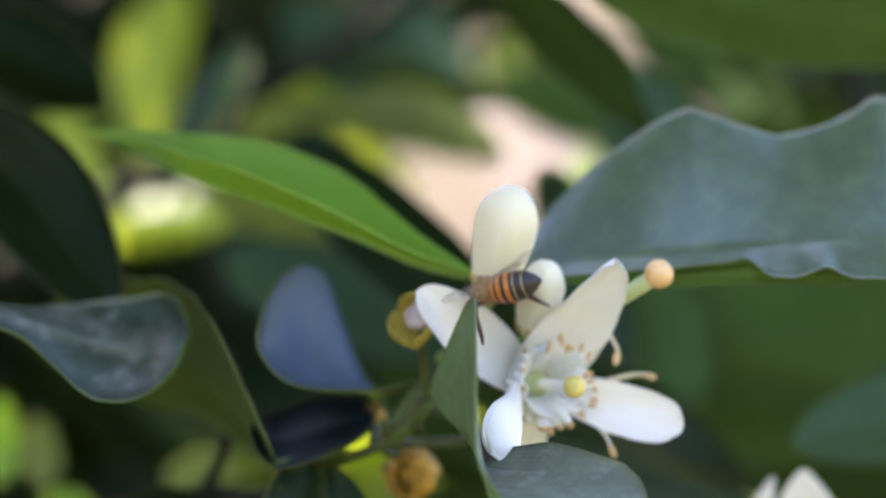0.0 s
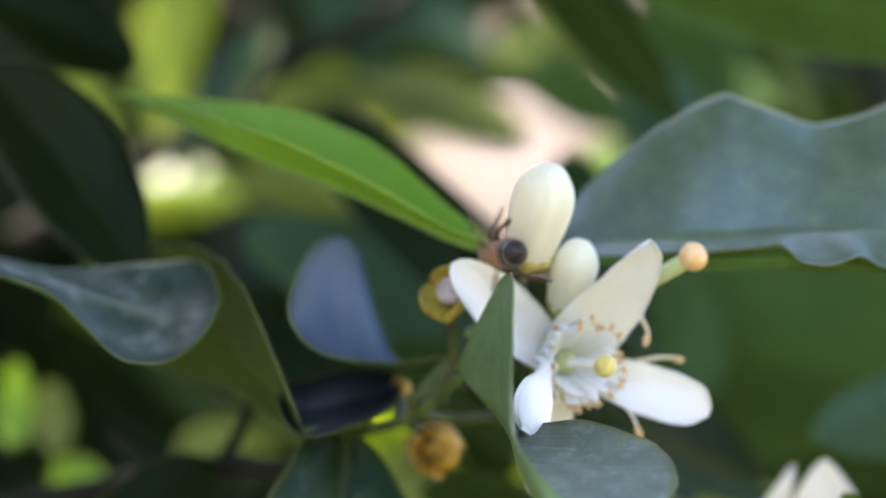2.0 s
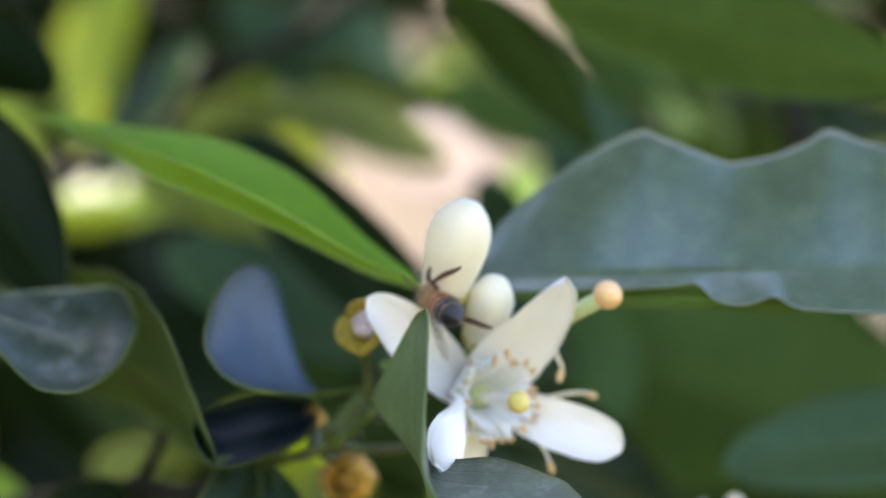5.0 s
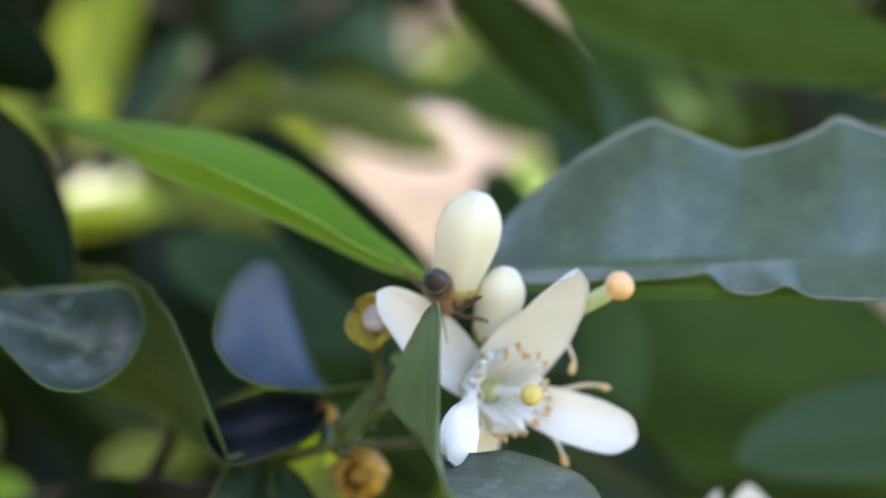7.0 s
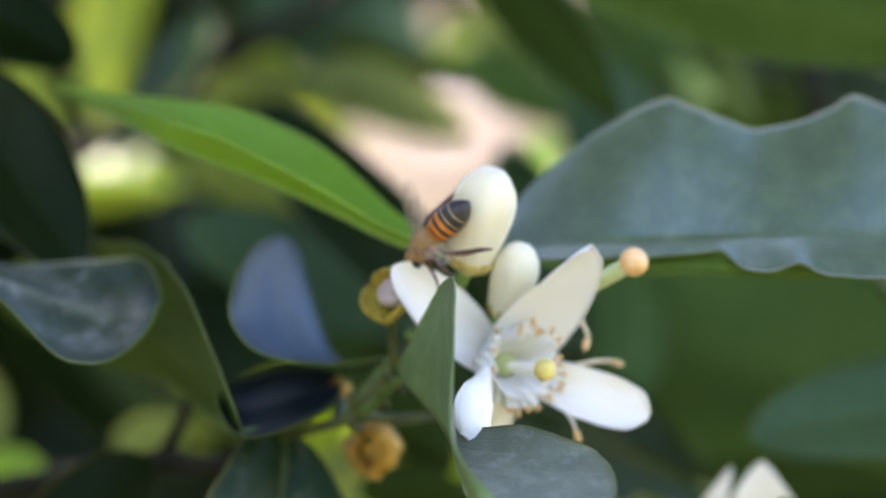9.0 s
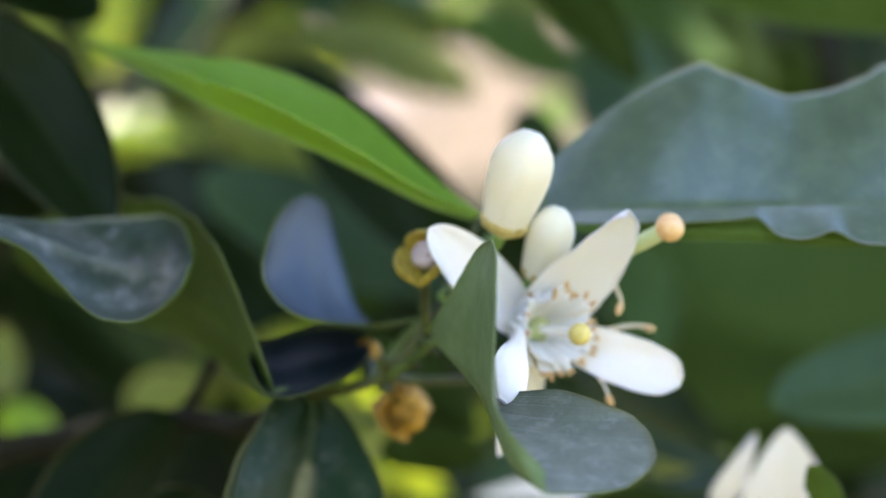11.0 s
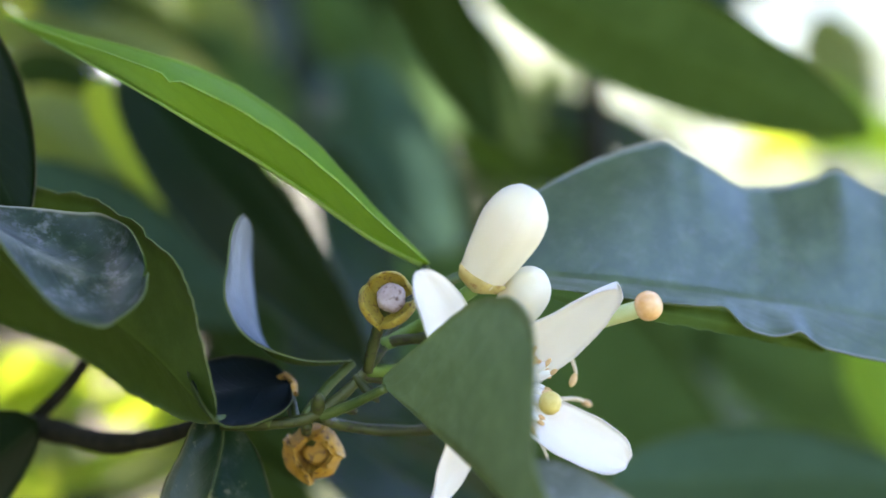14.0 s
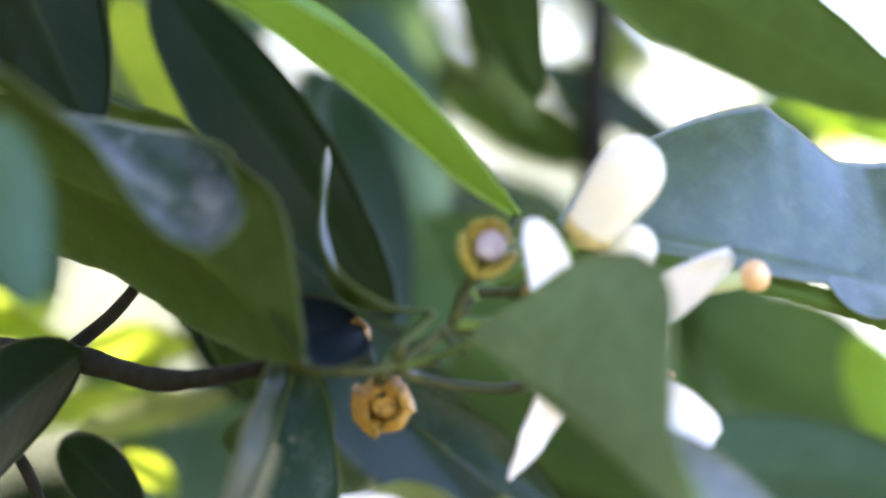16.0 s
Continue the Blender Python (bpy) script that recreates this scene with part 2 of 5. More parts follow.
BARK = skin_mat("twig_bark", (0.012, 0.013, 0.008), (0.028, 0.028, 0.016), 350, 0.8, bump=0.8, spec=0.12)
CUP_YELLOW = skin_mat("withered_sepal", (0.33, 0.25, 0.035), (0.46, 0.38, 0.06), 500, 0.55, bump=0.6, spots=(0.16, 0.08, 0.03))
CUP_TAN = skin_mat("bud_sepal", (0.5, 0.38, 0.1), (0.66, 0.56, 0.2), 300, 0.5, bump=0.4, spots=(0.4, 0.24, 0.07), sub=0.1)
CUP_BROWN = skin_mat("dried_sepal", (0.34, 0.17, 0.012), (0.52, 0.31, 0.03), 420, 0.6, bump=0.9, spots=(0.1, 0.045, 0.015))
DISC_GREY = skin_mat("ovary_scar", (0.28, 0.22, 0.195), (0.47, 0.4, 0.37), 420, 0.6, bump=0.9, spots=(0.1, 0.05, 0.035))
BEE_FUR = skin_mat("bee_fur", (0.22, 0.12, 0.05), (0.4, 0.24, 0.1), 1500, 0.8, bump=1.0)
BEE_DARK = skin_mat("bee_dark_chitin", (0.012, 0.009, 0.008), (0.03, 0.02, 0.015), 1200, 0.38, bump=0.3)
BEE_ORANGE = skin_mat("bee_orange_chitin", (0.55, 0.15, 0.02), (0.66, 0.23, 0.035), 1200, 0.42, bump=0.3)
BEE_TAN = skin_mat("bee_pale_hair_band", (0.34, 0.23, 0.11), (0.48, 0.36, 0.2), 1500, 0.8, bump=0.8)
BEE_LEG = skin_mat("bee_leg", (0.05, 0.02, 0.012), (0.12, 0.05, 0.025), 1200, 0.5, bump=0.5)


def wing_mat():
    m, nt = node_mat("bee_wing_membrane")
    bs = n_(nt, "ShaderNodeBsdfPrincipled", Roughness=0.25)
    base = mix_(nt, noise_(nt, 700, 2), (0.28, 0.2, 0.12), (0.5, 0.42, 0.3))
    nt.links.new(base, bs.inputs["Base Color"])
    tp = nt.nodes.new("ShaderNodeBsdfTransparent")
    mx = n_(nt, "ShaderNodeMixShader", Fac=0.14)
    nt.links.new(tp.outputs[0], mx.inputs[1])
    nt.links.new(bs.outputs[0], mx.inputs[2])
    finish(nt, mx.outputs[0])
    return m


WING = wing_mat()


def ground_mat(name, a, b, c, d):
    m, nt = node_mat(name)
    big, mid, fine = noise_(nt, 0.35, 4), noise_(nt, 3.0, 5), noise_(nt, 40, 4)
    base = mix_(nt, mid, a, b)
    base = mix_(nt, ramp_(nt, big, [(0.5, (0, 0, 0)), (0.62, (1, 1, 1))]), base, c)
    base = mix_(nt, math_(nt, "MULTIPLY", fine, 0.4), base, d)
    bs = n_(nt, "ShaderNodeBsdfPrincipled", Roughness=0.95)
    nt.links.new(base, bs.inputs["Base Color"])
    bp = n_(nt, "ShaderNodeBump", Strength=0.6, Distance=0.03)
    nt.links.new(math_(nt, "ADD", mid, fine), bp.inputs["Height"])
    nt.links.new(bp.outputs[0], bs.inputs["Normal"])
    finish(nt, bs.outputs[0])
    return m


GRASS = ground_mat("orchard_floor", (0.15, 0.14, 0.075), (0.21, 0.19, 0.11), (0.07, 0.09, 0.03), (0.11, 0.1, 0.05))
SOIL = ground_mat("dry_soil", (0.1, 0.083, 0.052), (0.138, 0.115, 0.074), (0.12, 0.096, 0.06), (0.075, 0.062, 0.04))

STONE = skin_mat("highlight_stone", (0.36, 0.29, 0.25), (0.5, 0.42, 0.37), 40, 0.8, bump=0.6)

# ---- building helpers; plant places are in millimetres from the twig's heart, 1.3 m above the ground ----
HEART = Vector((0, 0, 1.3))


def mm(p):
    return Vector(p) * 0.001 + HEART


def thing(name, at, label, category, group="", kind=""):
    ob = new(name)
    ob.empty_display_size = 0.004
    ob.location = at
    return tagged(ob, label, category, group, kind)


class Geo:
    """Vertices, faces, face slots and uv of a mesh in the making, in world metres."""

    def __init__(self):
        self.v, self.f, self.m, self.uv = [], [], [], []

    def add(self, verts, faces, slot=0, uv=None):
        k = len(self.v)
        self.v += [tuple(p) for p in verts]
        self.f += [tuple(i + k for i in f) for f in faces]
        self.m += [slot] * len(faces)
        self.uv += list(uv) if uv is not None else [(0.0, 0.5)] * len(verts)
        return self


def part(name, geo, mats, parent=None, label="", smooth=True):
    """Links a Geo as one mesh object, under a thing or a part if one is given."""
    origin, p = Vector((0, 0, 0)), parent
    while p is not None:
        origin += p.location
        p = p.parent
    me = bpy.data.meshes.new(name)
    me.from_pydata([Vector(v) - origin for v in geo.v], [], geo.f)
    for mt in mats if isinstance(mats, (list, tuple)) else [mats]:
        me.materials.append(mt)
    me.polygons.foreach_set("material_index", geo.m)
    me.polygons.foreach_set("use_smooth", [smooth] * len(me.polygons))
    layer = me.uv_layers.new(name="UVMap")
    idx = np.zeros(len(me.loops), dtype=np.int32)
    me.loops.foreach_get("vertex_index", idx)
    layer.data.foreach_set("uv", np.array(geo.uv, dtype=np.float32)[idx].ravel())
    me.update()
    ob = new(name, me)
    if parent is not None:
        ob.parent = parent
    if label:
        tagged(ob, label)
    return ob


def curve_at(pts, s):
    n = len(pts) - 1
    k = min(int(s * n), n - 1)
    u = s * n - k
    a, b, c, d = pts[max(k - 1, 0)], pts[k], pts[k + 1], pts[min(k + 2, n)]
    return 0.5 * (2 * b + (c - a) * u + (2 * a - 5 * b + 4 * c - d) * u * u + (3 * b - a - 3 * c + d) * u**3)


def tube(geo, pts, radii, n=10, steps=0, slot=0, caps=True):
    """A round stem through the points, with a radius at each."""
    pts = [Vector(p) for p in pts]
    steps = steps or max(len(pts) * 4, 6)
    if len(pts) == 2:
        pts = [pts[0], (pts[0] + pts[1]) / 2, pts[1]]
        radii = [radii[0], (radii[0] + radii[-1]) / 2, radii[-1]]
    ring, verts, faces = None, [], []
    for i in range(steps + 1):
        s = i / steps
        c = curve_at(pts, s)
        t = (curve_at(pts, min(1, s + 0.02)) - curve_at(pts, max(0, s - 0.02))).normalized()
        ring = (ring - t * ring.dot(t)).normalized() if ring is not None else t.orthogonal().normalized()
        side = t.cross(ring)
        r = float(np.interp(s * (len(radii) - 1), range(len(radii)), radii))
        r *= 1 + 0.14 * noise.noise(c * 300) + 0.08 * noise.noise(c * 900)
        verts += [c + (ring * math.cos(a) + side * math.sin(a)) * r for a in np.linspace(0, 2 * math.pi, n, endpoint=False)]
    for i in range(steps):
        for j in range(n):
            faces.append((i * n + j, i * n + (j + 1) % n, (i + 1) * n + (j + 1) % n, (i + 1) * n + j))
    if caps:
        faces += [tuple(reversed(range(n))), tuple(range(steps * n, steps * n + n))]
    return geo.add(verts, faces, slot)


def lathe(geo, base, axis, profile, n=24, lobes=0, lobe_amt=0.0, start=0.0, sweep=2 * math.pi, slot=0, jitter=0.0, seed=0):
    """A body turned round an axis: profile rows are (height, radius); a part sweep gives a shell's sector."""
    axis = Vector(axis).normalized()
    ex = axis.orthogonal().normalized()
    ey = axis.cross(ex)
    full = sweep > 6.28
    cols = n if full else n + 1
    verts, faces = [], []
    for h, r in profile:
        for j in range(cols):
            a = start + sweep * j / n
            rr = r * (1 + lobe_amt * math.cos(lobes * a))
            p = Vector(base) + axis * h + (ex * math.cos(a) + ey * math.sin(a)) * rr
            if jitter:
                p += noise.noise_vector(p * 900 + Vector((seed, 0, 0))) * jitter
            verts.append(p)
    for i in range(len(profile) - 1):
        for j in range(cols if full else n):
            k = (j + 1) % cols
            faces.append((i * cols + j, i * cols + k, (i + 1) * cols + k, (i + 1) * cols + j))
    return geo.add(verts, faces, slot)


def egg(geo, centre, axis, half, radius, n=16, rows=10, slot=0, blunt=1.0):
    prof = [(-half * math.cos(math.pi * i / rows), radius * max(1e-4, math.sin(math.pi * i / rows)) ** blunt) for i in range(rows + 1)]
    return lathe(geo, centre, axis, prof, n, slot=slot)


def blade(rib, left, right, nu=26, nv=7, prof=(0.85, 0.75), bulge=0.0, wave=0.0, thick=0.3, ragged=0.02, bites=(), seed=0, solid=False, cup=0.0, direct=0.0):
    """A leaf or petal as a closed sheet with thickness, in millimetres. rib: points from base to tip. left and right: rows of
    (s, way to the margin there), seen from above with the tip ahead. bites: rows of (side, from s, to s, depth). direct: the rows are the margin itself, from end to end, smoothed by so much, not the height of a rounded outline."""
    rib = [Vector(p) for p in rib]
    shape = lambda s: 1.0 if direct else max(1e-3, math.sin(math.pi * min(1, max(0, s)) ** prof[0])) ** prof[1]
    blur = direct or 1.0

    def side_at(rows, s):
        ss = [r[0] for r in rows]
        near = [min(1, max(0, s + d * blur)) for d in (-0.08, -0.05, -0.025, 0, 0.025, 0.05, 0.08)]
        return Vector([float(np.mean(np.interp(near, ss, [r[1][k] / shape(r[0]) for r in rows]))) for k in range(3)])

    grid, uv = [], []
    cols = 2 * nv + 1
    for i in range(nu + 1):
        s = i / nu
        c = curve_at(rib, s)
        t = (curve_at(rib, min(1, s + 0.03)) - curve_at(rib, max(0, s - 0.03))).normalized()
        for j in range(cols):
            v = (j - nv) / nv
            sd, rows = (-1, left) if v < 0 else (1, right)
            w = side_at(rows, s) * shape(0.004 + 0.992 * s)
            up = t.cross(w) * (1 if sd < 0 else -1)
            up = up.normalized() if up.length > 1e-6 else Vector((0, 0, 1))
            a = abs(v)
            reach = 1 + ragged * noise.noise(Vector((s * 26, sd * 7.3 + seed, 0.5))) * a + 0.6 * ragged * noise.noise(Vector((s * 90, sd * 3.1 + seed, 4.5))) * a
            for bs, b0, b1, dep in bites:
                if bs == sd and b0 < s < b1:
                    x = (s - b0) / (b1 - b0)
                    reach -= dep * a * (math.sin(math.pi * x) ** 0.6) * (0.88 + 0.25 * noise.noise(Vector((s * 22, seed, 9))))
            p = c + w * (a * reach) + up * (bulge * w.length * math.sin(math.pi * a) * 0.5)
            p += up * (cup * a * a * shape(0.004 + 0.992 * s))
            p += up * wave * noise.noise(Vector((s * 5 + seed, v * 2.2, seed * 1.7))) * (0.25 + a)
            grid.append(p)
            uv.append((s, 0.5 + 0.5 * v))
    faces = [(i * cols + j, (i + 1) * cols + j, (i + 1) * cols + j + 1, i * cols + j + 1) for i in range(nu) for j in range(cols - 1)]
    nor = [Vector() for _ in grid]
    for f in faces:
        nn = (grid[f[2]] - grid[f[0]]).cross(grid[f[3]] - grid[f[1]])
        for k in f:
            nor[k] += nn
    flip = nor[(nu // 2) * cols + nv // 2].dot(curve_tangent(rib, 0.5).cross(side_at(left, 0.5))) < 0
    sign = -1 if flip else 1
    g = Geo()
    tops, unders = [], []
    for k, p in enumerate(grid):
        q = nor[k].normalized() * sign if nor[k].length else Vector((0, 0, 1))
        i, j = divmod(k, cols)
        a, s = abs(j - nv) / nv, i / nu
        th = thick * ((max(0.05, 1 - a**4) * max(0.05, 1 - (2 * s - 1) ** 6)) ** 0.5 if solid else 1.0)
        tops.append(mm(p + q * th * 0.5))
        unders.append(mm(p - q * th * 0.5))
    f_top = [tuple(reversed(f)) if flip else f for f in faces]
    g.add(tops, f_top, 0, uv)
    g.add(unders, [tuple(reversed(f)) for f in f_top], 1, uv)
    n = len(grid)
    border = [j for j in range(cols)] + [i * cols + cols - 1 for i in range(1, nu + 1)] + [nu * cols + j for j in range(cols - 2, -1, -1)] + [i * cols for i in range(nu - 1, 0, -1)]
    for a, b in zip(border, border[1:] + border[:1]):
        g.f.append((a, b, b + n, a + n) if flip else (b, a, a + n, b + n))
        g.m.append(1)
    return g


def curve_tangent(pts, s):
    return (curve_at(pts, min(1, s + 0.03)) - curve_at(pts, max(0, s - 0.03))).normalized()


def add_leaf(parent, rib, left, right, mats, label="", rib_mat=None, rib_r=0.55, drop=0.25, **kw):
    ob = part("leaf", blade(rib, left, right, **kw), mats, parent, label)
    if rib_mat:
        pts = [Vector(p) for p in rib]
        g = Geo()
        below = []
        for i in range(9):
            s = 0.02 + 0.9 * i / 8
            c = curve_at(pts, s)
            lv, rv = Vector(left[len(left) // 2][1]), Vector(right[len(right) // 2][1])
            up = curve_tangent(pts, s).cross(lv.normalized() - rv.normalized())
            below.append(mm(c - up.normalized() * drop))
        tube(g, below, [rib_r * 0.001, rib_r * 0.0007, rib_r * 0.0003], 8, 20)
        part("midrib", g, rib_mat, ob)
    return ob


def facing_leaf(parent, base, tip, half, way, mats, label="", fold=0.18, droop=0.1, seed=0, **kw):
    """A leaf from base to tip that turns its upper side towards the given way."""
    b, e = Vector(base), Vector(tip)
    t = (e - b).normalized()
    n = Vector(way)
    n = (n - t * n.dot(t)).normalized()
    lv = n.cross(t).normalized()
    length = (e - b).length
    sag = n * (length * droop)
    rib = [b, b.lerp(e, 0.33) + sag * 0.9, b.lerp(e, 0.68) + sag * 0.8, e]
    left = [(0.45, (lv + n * fold) * half)]
    right = [(0.45, (-lv + n * fold) * half)]
    return add_leaf(parent, rib, left, right, mats, label, seed=seed, nu=18, nv=5, **kw)


# ---- ground, bank and trees in the distance ----
def height(x, y):
    return 0.05 * noise.noise(Vector((x * 0.8, y * 0.8, 0)))


def build_ground():
    g = Geo()
    nx = ny = 60
    xs = [math.copysign(abs(u) ** 3, u) * 400 for u in np.linspace(-1, 1, nx + 1)]
    verts = [(x, y, height(x, y)) for y in xs for x in xs]
    faces = [(j * (nx + 1) + i, j * (nx + 1) + i + 1, (j + 1) * (nx + 1) + i + 1, (j + 1) * (nx + 1) + i) for j in range(ny) for i in range(nx)]
    ob = part("ground", g.add(verts, faces), GRASS)
    return tagged(ob, "dry sandy orchard floor with patches of grass", "ground", kind="structure")


def build_bank():
    g = Geo()
    nx, ny = 70, 40
    verts = []
    for j in range(ny + 1):
        y = 2.6 + 6.4 * j / ny
        for i in range(nx + 1):
            x = -9 + 11.4 * i / nx
            ease = lambda u: 0.5 + 0.5 * math.tanh(u)
            h = ease((y - 3.4) * 1.5) * ease((1.35 - x) * 2) * ease((7.5 - y) * 1.4) * ease((x + 8) * 2)
            verts.append((x, y, -0.12 + h * (1.95 + 0.14 * noise.noise(Vector((x * 2, y * 2, 3)))) + 0.05 * noise.noise(Vector((x * 6, y * 6, 7)))))
    faces = [(j * (nx + 1) + i, j * (nx + 1) + i + 1, (j + 1) * (nx + 1) + i + 1, (j + 1) * (nx + 1) + i) for j in range(ny) for i in range(nx)]
    ob = part("bank", g.add(verts, faces), SOIL)
    return tagged(ob, "sunlit bank of pale dry sandy soil", "bank", kind="structure")


# added on the camera's line of sight, to blur into a pink highlight
def build_stone():
    st = thing("stone", (0.042, 3.86, 1.44), "pale pinkish stone added to blur into a bright disc", "stone")
    g = Geo()
    egg(g, (0.042, 3.855, 1.446), (1, 0.1, 0.15), 0.05, 0.04, 20, 12, blunt=0.85)
    g.v = [tuple(Vector(v) + noise.noise_vector(Vector(v) * 30) * 0.005) for v in g.v]
    part("body", g, STONE, st)


build_ground()
build_bank()
build_stone()


def leaf_quads(geo, centre, spread, count, size, rng, slot=0, clear=None):
    """Many small bent leaves strewn through an ellipsoid."""
    for _ in range(count):
        while True:
            u = Vector([rng.uniform(-1, 1) for _ in range(3)])
            if 0.1 < u.length < 1:
                break
        c = Vector(centre) + Vector([u[k] * spread[k] for k in range(3)])
        if clear and clear((c - HEART) * 1000, size * 600):
            continue
        t = Vector((rng.gauss(0, 1), rng.gauss(0, 1), rng.gauss(-0.3, 0.6))).normalized()
        n = Vector((rng.gauss(0, 0.5), rng.gauss(0, 0.5), 1))
        sd = t.cross(n).normalized()
        n = sd.cross(t)
        ln, w = size * rng.uniform(0.7, 1.3), size * rng.uniform(0.2, 0.3)
        p = [c, c + t * ln * 0.3 + sd * w + n * w * 0.3, c + t * ln * 0.7 + sd * w * 0.8 + n * w * 0.2, c + t * ln, c + t * ln * 0.7 - sd * w * 0.8 + n * w * 0.2, c + t * ln * 0.3 - sd * w + n * w * 0.3, c + t * ln * 0.3, c + t * ln * 0.7]
        geo.add(p, [(0, 1, 6), (1, 2, 7, 6), (2, 3, 7), (0, 6, 5), (6, 7, 4, 5), (7, 3, 4)], slot, [(0, 0.5), (0.3, 0), (0.7, 0), (1, 0.5), (0.7, 1), (0.3, 1), (0.3, 0.5), (0.7, 0.5)])
    return geo


def citrus_tree(x, y, z, height, spread, seed):
    rng = random.Random(seed)
    tree = thing("citrus_tree", (x, y, z), "round citrus tree with dense dark green leaves", "tree", "trees in the distance")
    tr = Geo()
    top = Vector((x + rng.uniform(-0.1, 0.1), y, z + height * 0.55))
    tube(tr, [(x, y, z - 0.05), (x + 0.03, y, z + height * 0.25), top], [0.08, 0.06, 0.03], 8)
    for k in range(6):
        a = k * 1.05 + rng.uniform(-0.2, 0.2)
        st = Vector((x, y, z + height * (0.25 + 0.04 * k)))
        tube(tr, [st, st + Vector((math.cos(a) * spread * 0.4, math.sin(a) * spread * 0.4, height * 0.2)), st + Vector((math.cos(a) * spread * 0.75, math.sin(a) * spread * 0.75, height * 0.32))], [0.03, 0.02, 0.006], 6)
    part("trunk", tr, BARK, tree)
    cr = Geo()
    for k in range(12):
        a = rng.uniform(0, 6.28)
        r = spread * rng.uniform(0.1, 0.7)
        # trees at negative y get denser, darker crowns, to be mirrored as dark
        leaf_quads(cr, (x + math.cos(a) * r, y + math.sin(a) * r, z + height * rng.uniform(0.3, 0.9)), (spread * 0.42, spread * 0.42, height * 0.16), 130 if y > 0 else 260, 0.09, rng)
    part("crown", cr, DISTANT if y > 0 else LEAF_UNDER, tree)
    return tree


# the five at negative y are unseen, added to darken what leaves mirror
for k, (x, y, hgt, spr) in enumerate([(-1.9, 6.6, 2.0, 1.1), (2.8, 5.7, 2.1, 1.0), (4.2, 8.5, 2.6, 1.4), (1.0, 11.0, 2.6, 1.5), (-4.8, 8.0, 2.8, 1.6), (7.5, 9.0, 2.4, 1.4), (1.95, 5.3, 1.95, 0.65), (2.6, 7.2, 2.1, 0.9), (3.6, 11.0, 2.5, 1.2), (-2.2, -3.6, 2.8, 1.5), (0.9, -4.4, 2.9, 1.6), (3.6, -2.6, 2.6, 1.4), (-0.6, -3.2, 2.7, 1.3), (2.2, -3.4, 2.8, 1.4)]):
    citrus_tree(x, y, 1.6 if x < 0.5 and y < 9 else 0.0, hgt, spr, 40 + k)


# ---- the tree that bears the twig: an unseen crown added to shade it, inner leaves closing the view behind ----
GAPS = [  # openings cut along the camera's lines of sight: its x, y, end x and z 450 mm behind the twig, radius there
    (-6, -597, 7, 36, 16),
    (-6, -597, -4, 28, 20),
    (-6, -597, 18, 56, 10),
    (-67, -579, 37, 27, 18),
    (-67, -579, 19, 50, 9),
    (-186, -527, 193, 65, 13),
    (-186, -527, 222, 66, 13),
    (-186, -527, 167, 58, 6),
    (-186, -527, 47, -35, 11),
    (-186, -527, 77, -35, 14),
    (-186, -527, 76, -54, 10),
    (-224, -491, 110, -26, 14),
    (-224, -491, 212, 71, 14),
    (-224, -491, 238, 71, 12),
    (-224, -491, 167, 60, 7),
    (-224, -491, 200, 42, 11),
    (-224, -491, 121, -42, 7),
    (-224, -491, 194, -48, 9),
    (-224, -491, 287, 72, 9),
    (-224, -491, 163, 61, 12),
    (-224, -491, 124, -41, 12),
    # this one runs from the upright sheen leaf, so that it mirrors open sky
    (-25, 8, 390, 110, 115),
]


BEAMS = [  # leaves left out towards the sun, so that chosen leaves behind are lit: place, radius
    (-62, 205, 46, 26),
    (-80, 185, 30, 14),
    (-58, 190, 14, 18),
    (-42, 115, 19, 15),
    (-31, 113, 13, 13),
    (-26, 155, -33, 20),
    (-2, 120, -31, 8),
    (-24, 157, -48, 11),
    (-37, 157, -31, 12),
    (12, 205, 44, 14),
    (-29, 113, 14, 17),
    (-31, 202, -31, 20),
    (-13, 190, -34, 18),
    (-17, 200, -49, 15),
    (-25, 96, 13, 12),
    (11, 262, 45, 12),
    (-6, 112, -40, 11),
    (-50, 110, -31, 9),
    (-75, 110, -36, 8),
    (-83, 111, -26, 14),
    (170, 350, 62, 14),
    (-8, 121, -29, 11),
    (-4, 150, -43, 14),
]


def in_beam(p, room):
    for x, y, z, r in BEAMS:
        q = p - Vector((x, y, z))
        along = q.dot(SUN_TO)
        if along > 6 and (q - SUN_TO * along).length < r + room:
            return True
    return False


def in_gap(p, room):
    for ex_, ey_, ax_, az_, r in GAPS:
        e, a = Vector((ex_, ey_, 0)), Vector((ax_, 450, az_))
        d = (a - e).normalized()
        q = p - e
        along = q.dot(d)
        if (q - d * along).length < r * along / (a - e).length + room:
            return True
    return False


